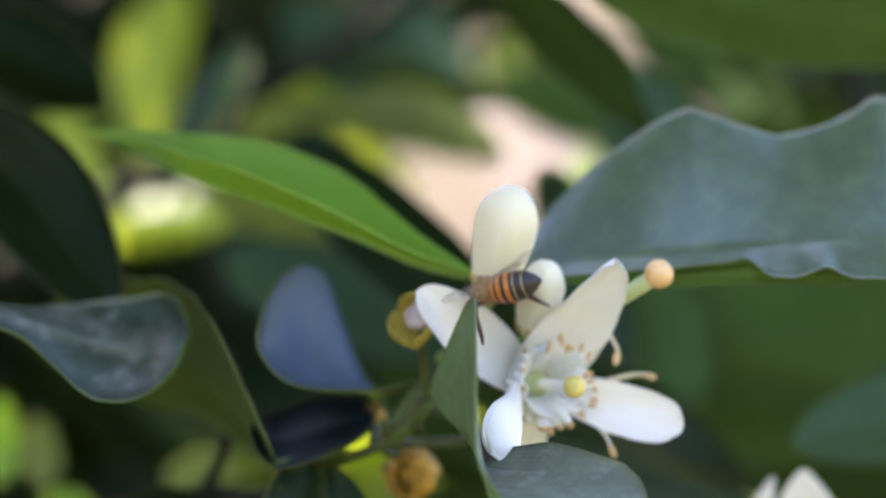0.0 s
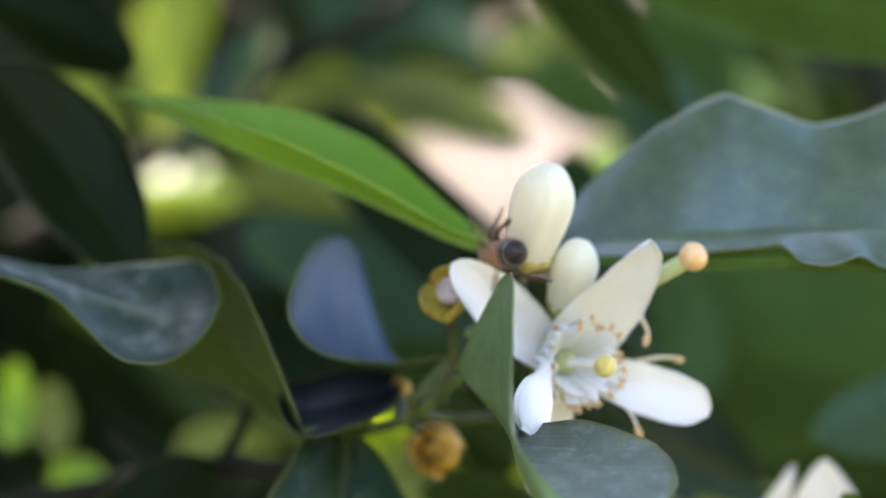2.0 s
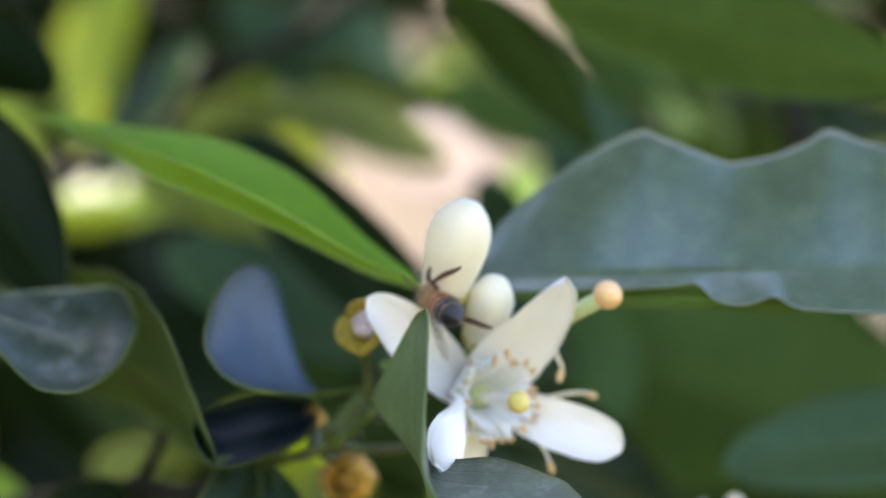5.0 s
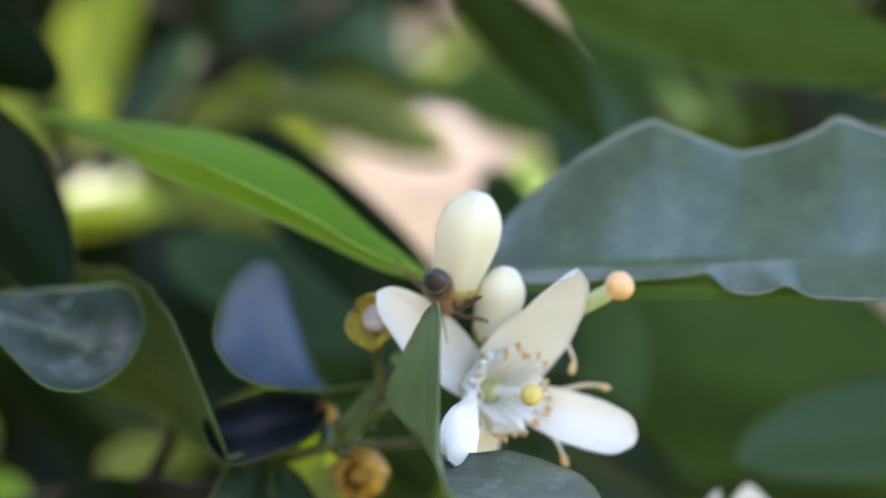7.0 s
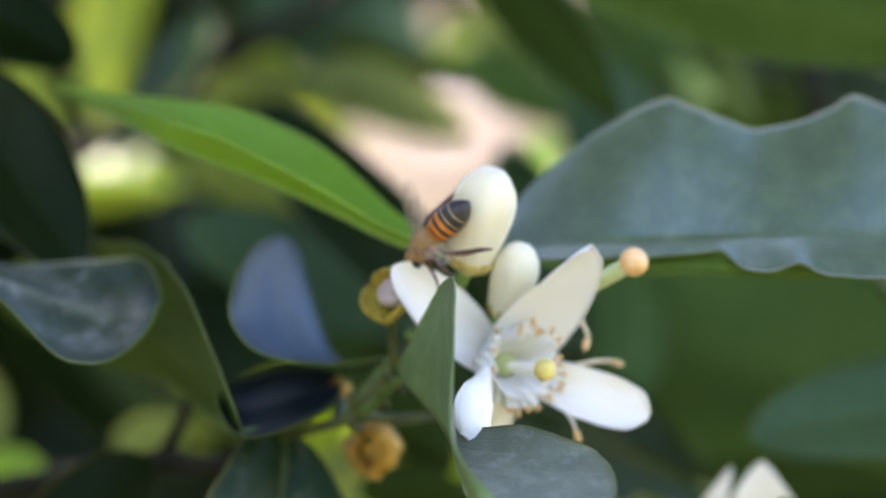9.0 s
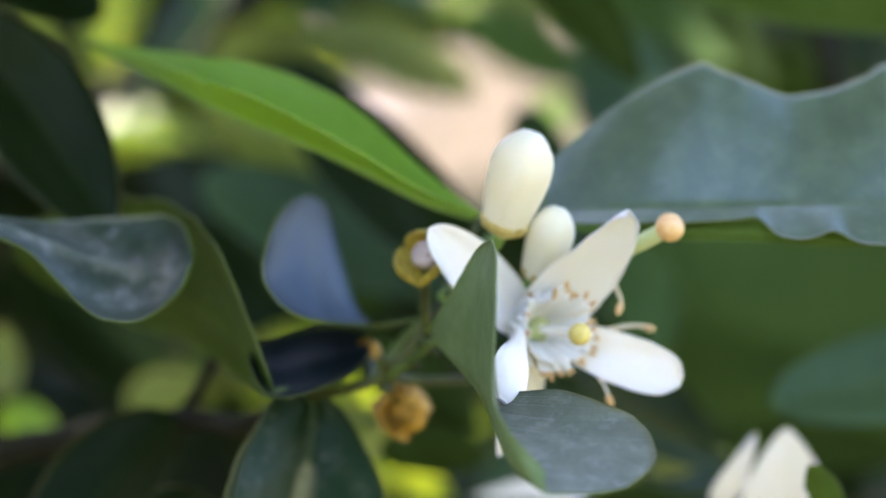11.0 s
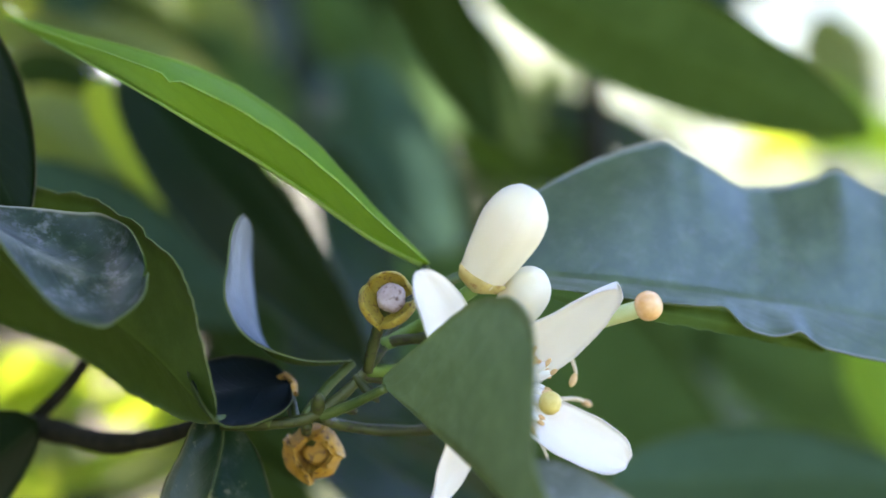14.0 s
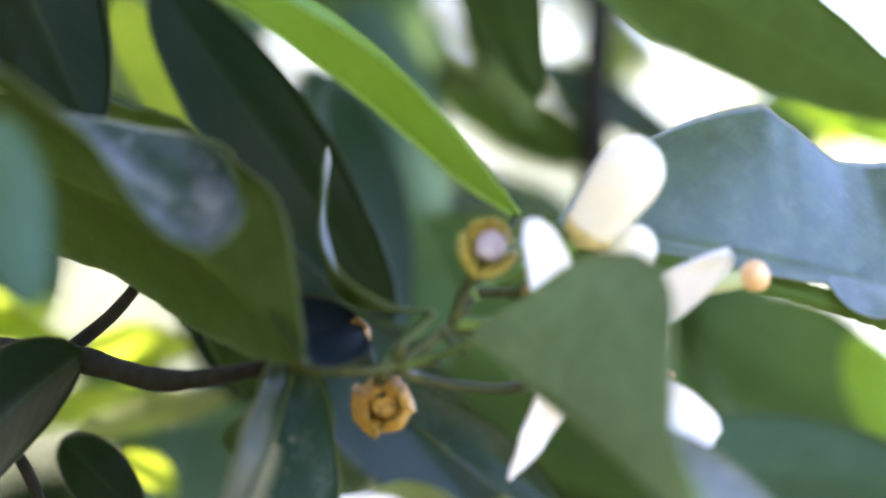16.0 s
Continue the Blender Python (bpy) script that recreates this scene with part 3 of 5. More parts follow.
def build_own_tree():
    rng = random.Random(5)
    tree = thing("citrus_tree", (-0.33, 0.9, 0.0), "citrus tree with an unseen crown added to shade the twig", "tree")
    g = Geo()
    # unseen masses overhead, added to keep the sun off the twig
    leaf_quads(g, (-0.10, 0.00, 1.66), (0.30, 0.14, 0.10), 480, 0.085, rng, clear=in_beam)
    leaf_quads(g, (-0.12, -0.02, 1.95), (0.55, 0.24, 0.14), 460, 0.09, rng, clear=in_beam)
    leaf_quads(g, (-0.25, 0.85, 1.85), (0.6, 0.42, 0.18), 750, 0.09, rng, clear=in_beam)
    # unseen masses beside and below, added to darken side light and bounce
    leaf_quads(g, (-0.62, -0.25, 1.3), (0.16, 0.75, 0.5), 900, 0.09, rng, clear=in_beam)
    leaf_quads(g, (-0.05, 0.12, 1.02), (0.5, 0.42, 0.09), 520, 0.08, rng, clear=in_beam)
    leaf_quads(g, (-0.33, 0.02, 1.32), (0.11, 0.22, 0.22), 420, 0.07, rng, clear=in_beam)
    tagged(part("crown", g, LEAF_SHADE, tree), "unseen leaves added overhead, beside and below for shade", kind="stuff")
    back = Geo()
    made = 0
    while made < 1250:
        p = Vector((rng.uniform(-330, 420), rng.uniform(280, 760), rng.uniform(-170, 190)))
        t = Vector((rng.gauss(0, 1), rng.gauss(0, 0.5), rng.gauss(-0.4, 0.7))).normalized()
        ln = rng.uniform(45, 85)
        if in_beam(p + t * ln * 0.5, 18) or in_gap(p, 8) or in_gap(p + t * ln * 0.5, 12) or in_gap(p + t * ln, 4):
            continue
        n = Vector((rng.gauss(0, 0.5), rng.gauss(-0.7, 0.6), 0.8))
        sd = t.cross(n).normalized()
        n = sd.cross(t)
        w = ln * rng.uniform(0.2, 0.3)
        q = [p, p + t * ln * 0.3 + sd * w + n * w * 0.3, p + t * ln * 0.7 + sd * w * 0.8 + n * w * 0.2, p + t * ln, p + t * ln * 0.7 - sd * w * 0.8 + n * w * 0.2, p + t * ln * 0.3 - sd * w + n * w * 0.3, p + t * ln * 0.3, p + t * ln * 0.7]
        back.add([mm(v) for v in q], [(0, 1, 6), (1, 2, 7, 6), (2, 3, 7), (0, 6, 5), (6, 7, 4, 5), (7, 3, 4)], 0, [(0, 0.5), (0.3, 0), (0.7, 0), (1, 0.5), (0.7, 1), (0.3, 1), (0.3, 0.5), (0.7, 0.5)])
        made += 1
    tagged(part("inner_leaves", back, LEAF_SHADE, tree), "inner leaves, shade put into their dark green", kind="stuff")
    b = Geo()
    tube(b, [(-0.45, 0.9, 0.0), (-0.42, 0.85, 0.8), (-0.4, 0.7, 1.5), (-0.2, 0.3, 1.75), (-0.1, 0.0, 1.8)], [0.07, 0.06, 0.035, 0.015, 0.006], 12)
    tube(b, [(-0.41, 0.8, 1.2), (-0.2, 0.85, 1.6), (0.3, 0.85, 1.8)], [0.03, 0.02, 0.008], 10)
    part("trunk", b, BARK, tree)


build_own_tree()

# ---- the twig with its fitted leaves ----
branch = thing("citrus_branch", mm((-27, 0, -25)), "leafy citrus twig bearing blossoms, buds and withered calyces", "branch")


def build_twig():
    g = Geo()
    tube(g, [mm(p) for p in ((-27.5, 13.5, -27.4), (-23, 8, -26.4), (-19, 5, -25.5), (-13, 3, -23), (-7, 1.5, -15.5), (-3, 4, -8), (0.7, 6, 0.5))],
         [0.0008, 0.0008, 0.0008, 0.0009, 0.0008, 0.0006, 0.0005], 12, 50)
    part("twig", g, GREEN_STEM, branch, "green woody twig")
    # the near-black bark colour also carries the shade on this end
    old = Geo()
    tube(old, [mm(p) for p in ((-130, 90, -70), (-90, 70, -44), (-62, 55, -36), (-45, 45, -32.4), (-35, 30, -32.4), (-26.8, 12.5, -27.2))], [0.004, 0.003, 0.0024, 0.0019, 0.0016, 0.0010], 12, 44)
    tube(old, [mm(p) for p in ((-46, 46, -33), (-41, 41, -25), (-38.5, 36, -16), (-39, 32, -8))], [0.0012, 0.001, 0.0009, 0.0007], 8, 16)
    tube(old, [mm(p) for p in ((-60, 54, -36), (-54, 48, -42), (-47, 42, -50), (-40, 40, -62))], [0.0012, 0.001, 0.0009, 0.0007], 8, 16)
    part("old_wood", old, BARK, branch, "dark woody branch")
    for a, b, r in (((-13, 3, -23), (-13.8, 1.2, -20.6), 0.0017), ((-8.6, 1.0, -17.2), (-6.0, -1.0, -19.6), 0.0013), ((-16, 4, -24.5), (-15.6, 9, -21.5), 0.0013), ((-11, 3, -21), (-8.6, 0.4, -21.8), 0.0015)):
        nd = Geo()
        egg(nd, (mm(a) + mm(b)) / 2, mm(b) - mm(a), (mm(b) - mm(a)).length * 0.7, r * 0.6, 12, 8)
        part("node", nd, GREEN_STEM, branch)


build_twig()


def petiole(pts, r, mat):
    g = Geo()
    tube(g, [mm(p) for p in pts], [r * 1.3, r, r], 10, 16)
    part("petiole", g, mat, branch)


petiole(((-12.5, 3, -23.2), (-10, 0, -21.5), (-6.4, -6.2, -17.8)), 0.0007, PETIOLE)
petiole(((-14.5, 3.8, -23.6), (-11.5, 5.2, -19.0), (-8.1, 6, -15)), 0.0007, PETIOLE)
petiole(((-19, 5, -25.5), (-22, 6.5, -24.6), (-25.5, 9, -24.5)), 0.0007, PETIOLE)
petiole(((-22, 6.5, -24.8), (-26, 1, -25.4), (-30.2, -5, -25.7)), 0.0007, PETIOLE)
petiole(((-3, 4, -8), (2, 6.5, -3), (8, 8, 0.5)), 0.0007, PETIOLE)

YOUNG, MATURE, DUSTY, SCUFFED = [YOUNG_UP, YOUNG_UNDER], [LEAF_UP, LEAF_UNDER], [LEAF_DUSTY, LEAF_UNDER], [LEAF_SCUFFED, LEAF_UNDER]
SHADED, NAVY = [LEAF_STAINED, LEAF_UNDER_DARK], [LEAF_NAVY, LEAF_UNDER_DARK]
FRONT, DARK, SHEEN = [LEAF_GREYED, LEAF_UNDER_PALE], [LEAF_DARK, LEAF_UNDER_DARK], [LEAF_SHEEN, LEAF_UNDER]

# bright young leaf, folded along its rib
add_leaf(branch, [(0.7, 6, 0.5), (-8, 6, 3.2), (-17, 8, 7.7), (-26, 8, 11.7), (-34, 8.5, 14.7), (-42, 11, 18.1), (-51, 24, 22.9), (-60.5, 35, 27.2)],
         [(0, (0, -0.3, 0.1)), (0.143, (0, -7.5, 1.4)), (0.286, (0, -12.5, 2.2)), (0.43, (0, -13.5, 3.0)), (0.57, (0, -9.5, 3.9)), (0.714, (0, -4, 3.4)), (0.857, (0, -2, 1.6)), (1, (0, -0.2, 0.1))],
         [(0, (0, 0.3, 0.3)), (0.143, (0, 2.8, 5.0)), (0.286, (0, 7.2, 8.6)), (0.43, (0, 10.5, 9.8)), (0.57, (0, 11, 9.3)), (0.714, (-0.5, 8, 7)), (0.857, (-1, 4, 3.4)), (1, (0, 0.2, 0.2))],
         YOUNG, "bright green young leaf folded along its midrib", RIB_PALE, 0.5, nu=50, bulge=0.1, wave=0.3, bites=((-1, 0.685, 0.715, 0.2),), seed=3, direct=0.6)

# broad leaf with chewed margins
add_leaf(branch, [(8, 8, 0.5), (14, 2, 1.2), (24, -4, 2.0), (36, -6, 2.4), (50, -7, 2.8), (64, -7, 2.9), (82, -9, 2.0), (98, -11, -0.5)],
         [(0, (0, 0.5, 0.8)), (0.06, (2, 3, 8.5)), (0.143, (3, 7, 12.8)), (0.286, (1.8, 13, 18.3)), (0.36, (1, 13.5, 21)), (0.418, (0, 13.5, 22.4)), (0.44, (0, 13, 20.8)), (0.47, (0, 12.5, 19.6)), (0.515, (0, 13, 17.5)), (0.55, (0, 14, 16.5)), (0.60, (0, 15, 17.0)), (0.655, (0, 15, 18.8)), (0.684, (0, 15, 20.2)), (0.695, (0, 15, 22.0)), (0.71, (0, 15, 21.4)), (0.76, (0, 15, 19.4)), (0.85, (0, 13, 17)), (1, (0, 0.3, 0.3))],
         [(0, (0, -0.3, -0.3)), (0.2, (-0.3, -2.5, -1.9)), (0.36, (-0.3, -4, -2.2)), (0.45, (0, -4, -1.9)), (0.488, (0, -4, -1.4)), (0.496, (0, -4.5, -3.2)), (0.512, (0, -6.5, -4.6)), (0.551, (0, -6.5, -5.1)), (0.578, (0, -6.3, -4.4)), (0.598, (0, -5.5, -3.5)), (0.608, (0, -5, -4.4)), (0.634, (0, -6.5, -5.8)), (0.70, (0, -6.5, -6.2)), (0.85, (0, -6, -6.0)), (1, (0, -0.3, -0.3))],
         DUSTY, "broad dusty dark green leaf with chewed margins", None, nu=150, nv=16, bulge=0.05, wave=0.2, seed=11, ragged=0.012, direct=0.14)

# the shaded strip of its folded lower margin
add_leaf(branch, [(14.0, -4.0, -1.0), (24, -6.5, -1.2), (33, -8.5, -1.2), (42, -9.4, -1.3), (50, -9.6, -1.9), (58, -9.0, -3.0)],
         [(0, (0, 0.1, 0.2)), (0.15, (0.1, 0.6, 1.2)), (0.6, (0.1, 0.8, 1.8)), (0.9, (0.1, 0.5, 1.2)), (1, (0, 0.1, 0.2))], [(0, (0, 0, -0.2)), (0.2, (-0.1, 0.3, -1.4)), (0.4, (-0.1, 0.3, -1.3)), (0.52, (0, 0.3, -1.6)), (0.64, (0, 0.3, -1.3)), (0.85, (0, 0.3, -1.2)), (1, (0, 0, -0.2))],
         [LEAF_UNDER, LEAF_UNDER], "narrow olive strip of a leaf's folded margin", None, nu=60, nv=4, seed=13, ragged=0.25, wave=0.2, direct=0.6)

# leaf folded upright in front of the blossom
add_leaf(branch, [(-6.6, -5, -17.5), (-3.6, -12, -20.6), (-1.1, -18.5, -23.4), (0.6, -28, -26.2), (1.5, -40, -29.4), (3.2, -52, -33.2), (7.5, -61, -36.4)],
         [(0, (0.2, -0.2, 0)), (0.17, (2, -1, 0.2)), (0.33, (2.6, -5.5, -1)), (0.42, (5.8, -6.9, 0.6)), (0.5, (9.6, -6, 2.8)), (0.62, (14.4, -0.8, 3.6)), (0.75, (19.4, 9.3, 4.2)), (0.87, (20, 11.3, 3.7)), (0.95, (16.9, 9.6, 1.9)), (1, (9.5, 7, -0.1))],
         [(0, (0.2, -0.3, 0.8)), (0.1, (-0.8, 0, 5.4)), (0.17, (-0.7, -0.5, 10.1)), (0.33, (0.5, -2.5, 19.4)), (0.42, (1.3, -4.9, 22.4)), (0.5, (0.7, -8, 23.4)), (0.6, (0.3, -9.2, 21.6)), (0.7, (-0.8, -5.5, 16.8)), (0.8, (-2.1, -2.1, 12.4)), (0.9, (-3.9, 0.4, 7.6)), (1, (0.5, 3, 2))],
         FRONT, "grey-green leaf folded upright along its midrib", None, nu=60, nv=12, bulge=-0.06, wave=0.35, seed=21, ragged=0.01, direct=0.6)

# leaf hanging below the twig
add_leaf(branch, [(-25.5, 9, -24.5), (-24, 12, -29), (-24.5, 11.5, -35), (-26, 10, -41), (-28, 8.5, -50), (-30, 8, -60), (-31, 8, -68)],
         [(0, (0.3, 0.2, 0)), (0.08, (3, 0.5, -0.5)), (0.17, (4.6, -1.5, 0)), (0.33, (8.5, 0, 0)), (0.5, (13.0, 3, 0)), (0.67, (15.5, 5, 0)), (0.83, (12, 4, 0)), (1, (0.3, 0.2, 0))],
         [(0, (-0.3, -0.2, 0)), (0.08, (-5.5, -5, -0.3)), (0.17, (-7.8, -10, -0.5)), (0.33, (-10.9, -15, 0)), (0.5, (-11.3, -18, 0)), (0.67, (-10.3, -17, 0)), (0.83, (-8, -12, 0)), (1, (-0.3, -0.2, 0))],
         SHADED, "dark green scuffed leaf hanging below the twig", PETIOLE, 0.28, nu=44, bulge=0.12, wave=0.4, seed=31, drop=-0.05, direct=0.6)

# leaf seen from below, its end towards the twig
add_leaf(branch, [(-72.5, 50, -6.2), (-57.9, 38, -7.7), (-46.9, 22, -11.3), (-37, 8, -18), (-30.2, -5, -25.7)],
         [(0.3, (2, 15, -9)), (0.55, (2.5, 14.9, -8)), (0.8, (1.7, 10.9, -5.9))], [(0.3, (0, -5, 11)), (0.55, (2, -7.1, 13.0)), (0.75, (1.0, -15, 9.4)), (0.88, (0.2, -5.5, 3.4))],
         MATURE, "olive green leaf showing its underside", None, nu=70, bulge=0.15, wave=0.5, seed=41, ragged=0.05)

# the curled leaf with a grey scuffed bowl
add_leaf(branch, [(-84, -4, 4), (-70, 2, -1), (-57, 4, -6.5), (-47, 3, -8.5), (-42.5, -2, -7.5)],
         [(0, (0, 8, -1)), (0.25, (1, 11, 0.2)), (0.5, (1, 9, 6.6)), (0.75, (0, 8, 9.2)), (0.9, (0, 5.5, 7.2)), (1, (0, 2, 2.5))],
         [(0, (2, -12, -3)), (0.25, (4, -12, -3.6)), (0.4, (0.6, -15.5, -5)), (0.5, (0.5, -19.5, -8)), (0.62, (0.5, -22.5, -7.3)), (0.75, (-1.5, -15, -6.0)), (0.9, (0.2, -8.5, -1.8)), (1, (0, -1, 1))],
         SCUFFED, "dark leaf curled into a grey scuffed bowl", None, nu=44, nv=10, bulge=-0.22, wave=0.3, seed=51, ragged=0.01, direct=0.6)

# the leaf that stands up, a blue sky sheen tinted into its skin
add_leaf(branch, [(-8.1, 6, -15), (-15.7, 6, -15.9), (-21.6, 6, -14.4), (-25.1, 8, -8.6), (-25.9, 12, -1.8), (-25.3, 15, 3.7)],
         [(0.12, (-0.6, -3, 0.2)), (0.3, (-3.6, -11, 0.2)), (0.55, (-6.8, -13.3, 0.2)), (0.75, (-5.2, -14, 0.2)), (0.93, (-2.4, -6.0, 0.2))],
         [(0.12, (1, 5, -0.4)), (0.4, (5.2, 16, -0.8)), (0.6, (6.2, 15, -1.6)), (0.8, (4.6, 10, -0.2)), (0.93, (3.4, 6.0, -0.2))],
         SHEEN, "dark leaf bent upright, blue sky sheen tinted in", None, nu=34, bulge=-0.05, wave=0.25, seed=61)

# small leaf behind the curled one, toned dark for its shade
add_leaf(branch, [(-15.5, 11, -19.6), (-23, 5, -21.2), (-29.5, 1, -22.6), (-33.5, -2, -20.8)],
         [(0.5, (-0.1, -10, -4))], [(0.5, (-0.6, 8, 4.7))], NAVY, "small leaf near the twig, shade in its blackish green", None, nu=22, bulge=-0.2, seed=71, prof=(0.9, 0.5))

# ---- leaves behind ----
behind = thing("background_branch", mm((20, 110, -30)), "citrus branch behind with shaded and sunlit leaves", "branch")
REST = random.Random(9)
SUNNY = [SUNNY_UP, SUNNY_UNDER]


def back_leaf(base, tip, half, side):
    """side: u upper face shown, n a shade-dark one leaning down, s lying flat, d underside, m a shade-dark, p a paler,
    g a sun-pale one, v the darkest, t a bluish, k a young one, b a blue-tinted upper face; z and y the same in sun-pale
    copies.
    """
    k = len(behind.children)
    # roughly the camera's direction: each leaf is turned to suit its view
    to_eye = (Vector((-60, -580, 0)) - (Vector(base) + Vector(tip)) / 2).normalized()
    lean = Vector((REST.uniform(-0.15, 0.15), 0, REST.uniform(0.15, 0.45)))
    way = {"u": to_eye + lean, "d": lean * 1.3 - to_eye, "m": lean * 1.3 - to_eye, "p": lean * 1.3 - to_eye, "n": to_eye - lean * 1.2, "s": to_eye * 0.35 + Vector((0, 0, 1)), "b": to_eye + Vector((0, 0, 0.8)), "g": lean * 1.3 - to_eye, "v": lean * 1.3 - to_eye, "t": lean * 1.3 - to_eye, "k": lean * 1.3 - to_eye, "z": to_eye * 0.7 + SUN_TO, "y": SUN_TO * 0.9 - to_eye * 0.8}[side]
    # dark copies carry shade and pale ones sunlight in their colour
    facing_leaf(behind, base, tip, half, way, SUNNY if side in "yz" else [LEAF_UP, LEAF_UNDER_SOFT] if side == "p" else [LEAF_UP, LEAF_LIT] if side == "g" else [LEAF_UP, LEAF_TEAL] if side == "t" else YOUNG if side == "k" else [LEAF_SHADE, LEAF_SHADE] if side == "v" else SHEEN if side == "b" else DARK if side in "nm" else MATURE, "sunlit leaf, its colour made paler too" if side in "yz" else "green leaf behind, light and shade toned in",
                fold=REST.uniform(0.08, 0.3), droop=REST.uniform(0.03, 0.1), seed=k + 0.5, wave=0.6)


wood = Geo()
tube(wood, [mm(p) for p in ((120, 150, -110), (100, 145, -50), (85, 140, -15), (70, 140, 35), (60, 150, 120))], [0.004, 0.0035, 0.003, 0.0025, 0.002], 10, 30)
part("branch_wood", wood, BARK, behind)
back_leaf((-30.4, 88.0, 26.4), (13.4, 70.0, -15.8), 8.4, "n")
back_leaf((-41.7, 115.0, 18.7), (6.0, 105.0, -7.3), 9.8, "g")
back_leaf((12.4, 115.0, 20.5), (25.8, 95.0, -17.0), 5.9, "u")
back_leaf((6.3, 100.0, -18.4), (47.7, 85.0, -46.1), 11.6, "u")
back_leaf((8.8, 62.0, -25.0), (46.2, 55.0, -41.5), 4.0, "u")
back_leaf((21.2, 120.0, -10.5), (98.1, 110.0, -32.8), 25.4, "p")
back_leaf((50.4, 52.0, -29.0), (104.3, 46.0, -21.7), 8.5, "t")
back_leaf((20.2, 60.0, 48.5), (83.0, 45.0, 33.3), 9.6, "d")
back_leaf((6.2, 60.0, 49.2), (30.7, 75.0, 23.1), 5.7, "m")
back_leaf((-80.0, 30.0, 31.7), (-55.6, 23.0, -2.4), 9.7, "v")
back_leaf((-86.3, 70.0, 46.6), (-59.1, 60.0, 33.2), 8.0, "v")
back_leaf((48.4, 200.0, 56.2), (58.8, 190.0, 28.0), 5.9, "p")
back_leaf((66.0, 160.0, 37.1), (98.0, 150.0, 27.0), 4.5, "u")
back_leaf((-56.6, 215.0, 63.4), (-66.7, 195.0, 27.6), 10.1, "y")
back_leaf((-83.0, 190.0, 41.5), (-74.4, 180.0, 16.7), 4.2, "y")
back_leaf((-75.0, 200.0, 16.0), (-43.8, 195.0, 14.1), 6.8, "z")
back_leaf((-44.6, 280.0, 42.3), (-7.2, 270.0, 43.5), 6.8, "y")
back_leaf((-20.2, 240.0, 59.3), (-0.2, 230.0, 35.0), 8.3, "t")
back_leaf((23.3, 185.0, 24.7), (18.5, 175.0, 11.8), 3.9, "k")
back_leaf((-46.2, 35.0, -31.1), (-68.4, 20.0, -58.2), 8.7, "v")
back_leaf((-49.4, 25.0, -43.2), (-35.0, 25.0, -52.4), 4.4, "v")
back_leaf((-31.0, 160.0, -33.5), (-13.4, 150.0, -25.4), 6.6, "y")
back_leaf((-19.3, 150.0, -47.7), (10.1, 150.0, -37.5), 5.2, "y")
back_leaf((46.4, 150.0, 26.5), (79.9, 140.0, 20.8), 5.1, "d")
back_leaf((107.6, 300.0, 50.4), (117.3, 300.0, 40.6), 5.0, "y")
back_leaf((104.4, 300.0, 29.6), (120.5, 300.0, 22.1), 7.5, "z")
back_leaf((125.8, 210.0, 35.8), (157.8, 200.0, 42.4), 6.8, "y")
back_leaf((61.2, 205.0, 31.4), (84.0, 205.0, 33.0), 6.0, "m")
back_leaf((-81.0, 140.0, -8.2), (-45.0, 120.0, -38.0), 10.0, "v")
back_leaf((-58.9, 175.0, -37.1), (-40.9, 170.0, -31.5), 4.9, "g")
back_leaf((-18.0, 150.0, -43.5), (-13.8, 150.0, -31.9), 4.8, "g")
back_leaf((-17.4, 122.0, -31.5), (0.8, 120.0, -27.4), 5.2, "y")
back_leaf((-8.4, 124.0, -34.7), (-1.5, 124.0, -29.6), 3.6, "y")
back_leaf((-40.9, 150.0, 46.6), (-59.4, 140.0, 18.9), 4.2, "u")
back_leaf((-36.8, 180.0, 55.1), (-12.6, 175.0, 34.9), 7.7, "t")
back_leaf((-22.1, 160.0, 41.8), (6.9, 165.0, 33.3), 3.5, "m")
back_leaf((-31.9, 220.0, 30.0), (-12.7, 210.0, 16.0), 4.6, "y")
back_leaf((2.0, 120.0, -4.5), (26.3, 110.0, -16.8), 7.2, "u")
back_leaf((25.9, 150.0, 38.3), (46.8, 140.0, 3.1), 8.6, "t")
back_leaf((-22.6, 160.0, 36.0), (6.1, 150.0, 23.6), 6.0, "g")
back_leaf((80.1, 130.0, 2.6), (126.5, 130.0, -6.6), 9.2, "p")
back_leaf((27.0, 110.0, 3.7), (30.3, 100.0, -30.0), 12.0, "p")
back_leaf((32.4, 220.0, 57.7), (55.8, 210.0, 30.5), 7.2, "p")
back_leaf((47.7, 260.0, 62.9), (80.5, 260.0, 48.1), 8.6, "n")
back_leaf((-7.1, 250.0, 62.3), (14.2, 240.0, 52.0), 3.6, "n")
back_leaf((1.0, 130.0, -17.7), (26.4, 130.0, -33.7), 6.8, "n")
back_leaf((-43.0, 150.0, 31.4), (-19.8, 140.0, 30.8), 4.6, "g")
back_leaf((43.2, 150.0, 51.7), (59.3, 140.0, 25.1), 4.9, "m")
back_leaf((60.9, 300.0, 37.7), (67.1, 290.0, 48.6), 6.1, "b")
back_leaf((96.4, 130.0, -1.0), (142.9, 125.0, -15.2), 13.1, "p")
back_leaf((94.9, 260.0, 45.6), (101.0, 260.0, 40.0), 5.0, "g")
back_leaf((137.8, 200.0, 51.2), (146.8, 200.0, 37.2), 9.5, "p")
back_leaf((-29.4, 270.0, 40.5), (-9.7, 270.0, 42.9), 6.2, "z")
back_leaf((0.2, 270.0, 44.7), (23.6, 270.0, 48.9), 6.8, "g")
back_leaf((-88.4, 270.0, 40.8), (-86.0, 270.0, 23.6), 5.6, "y")
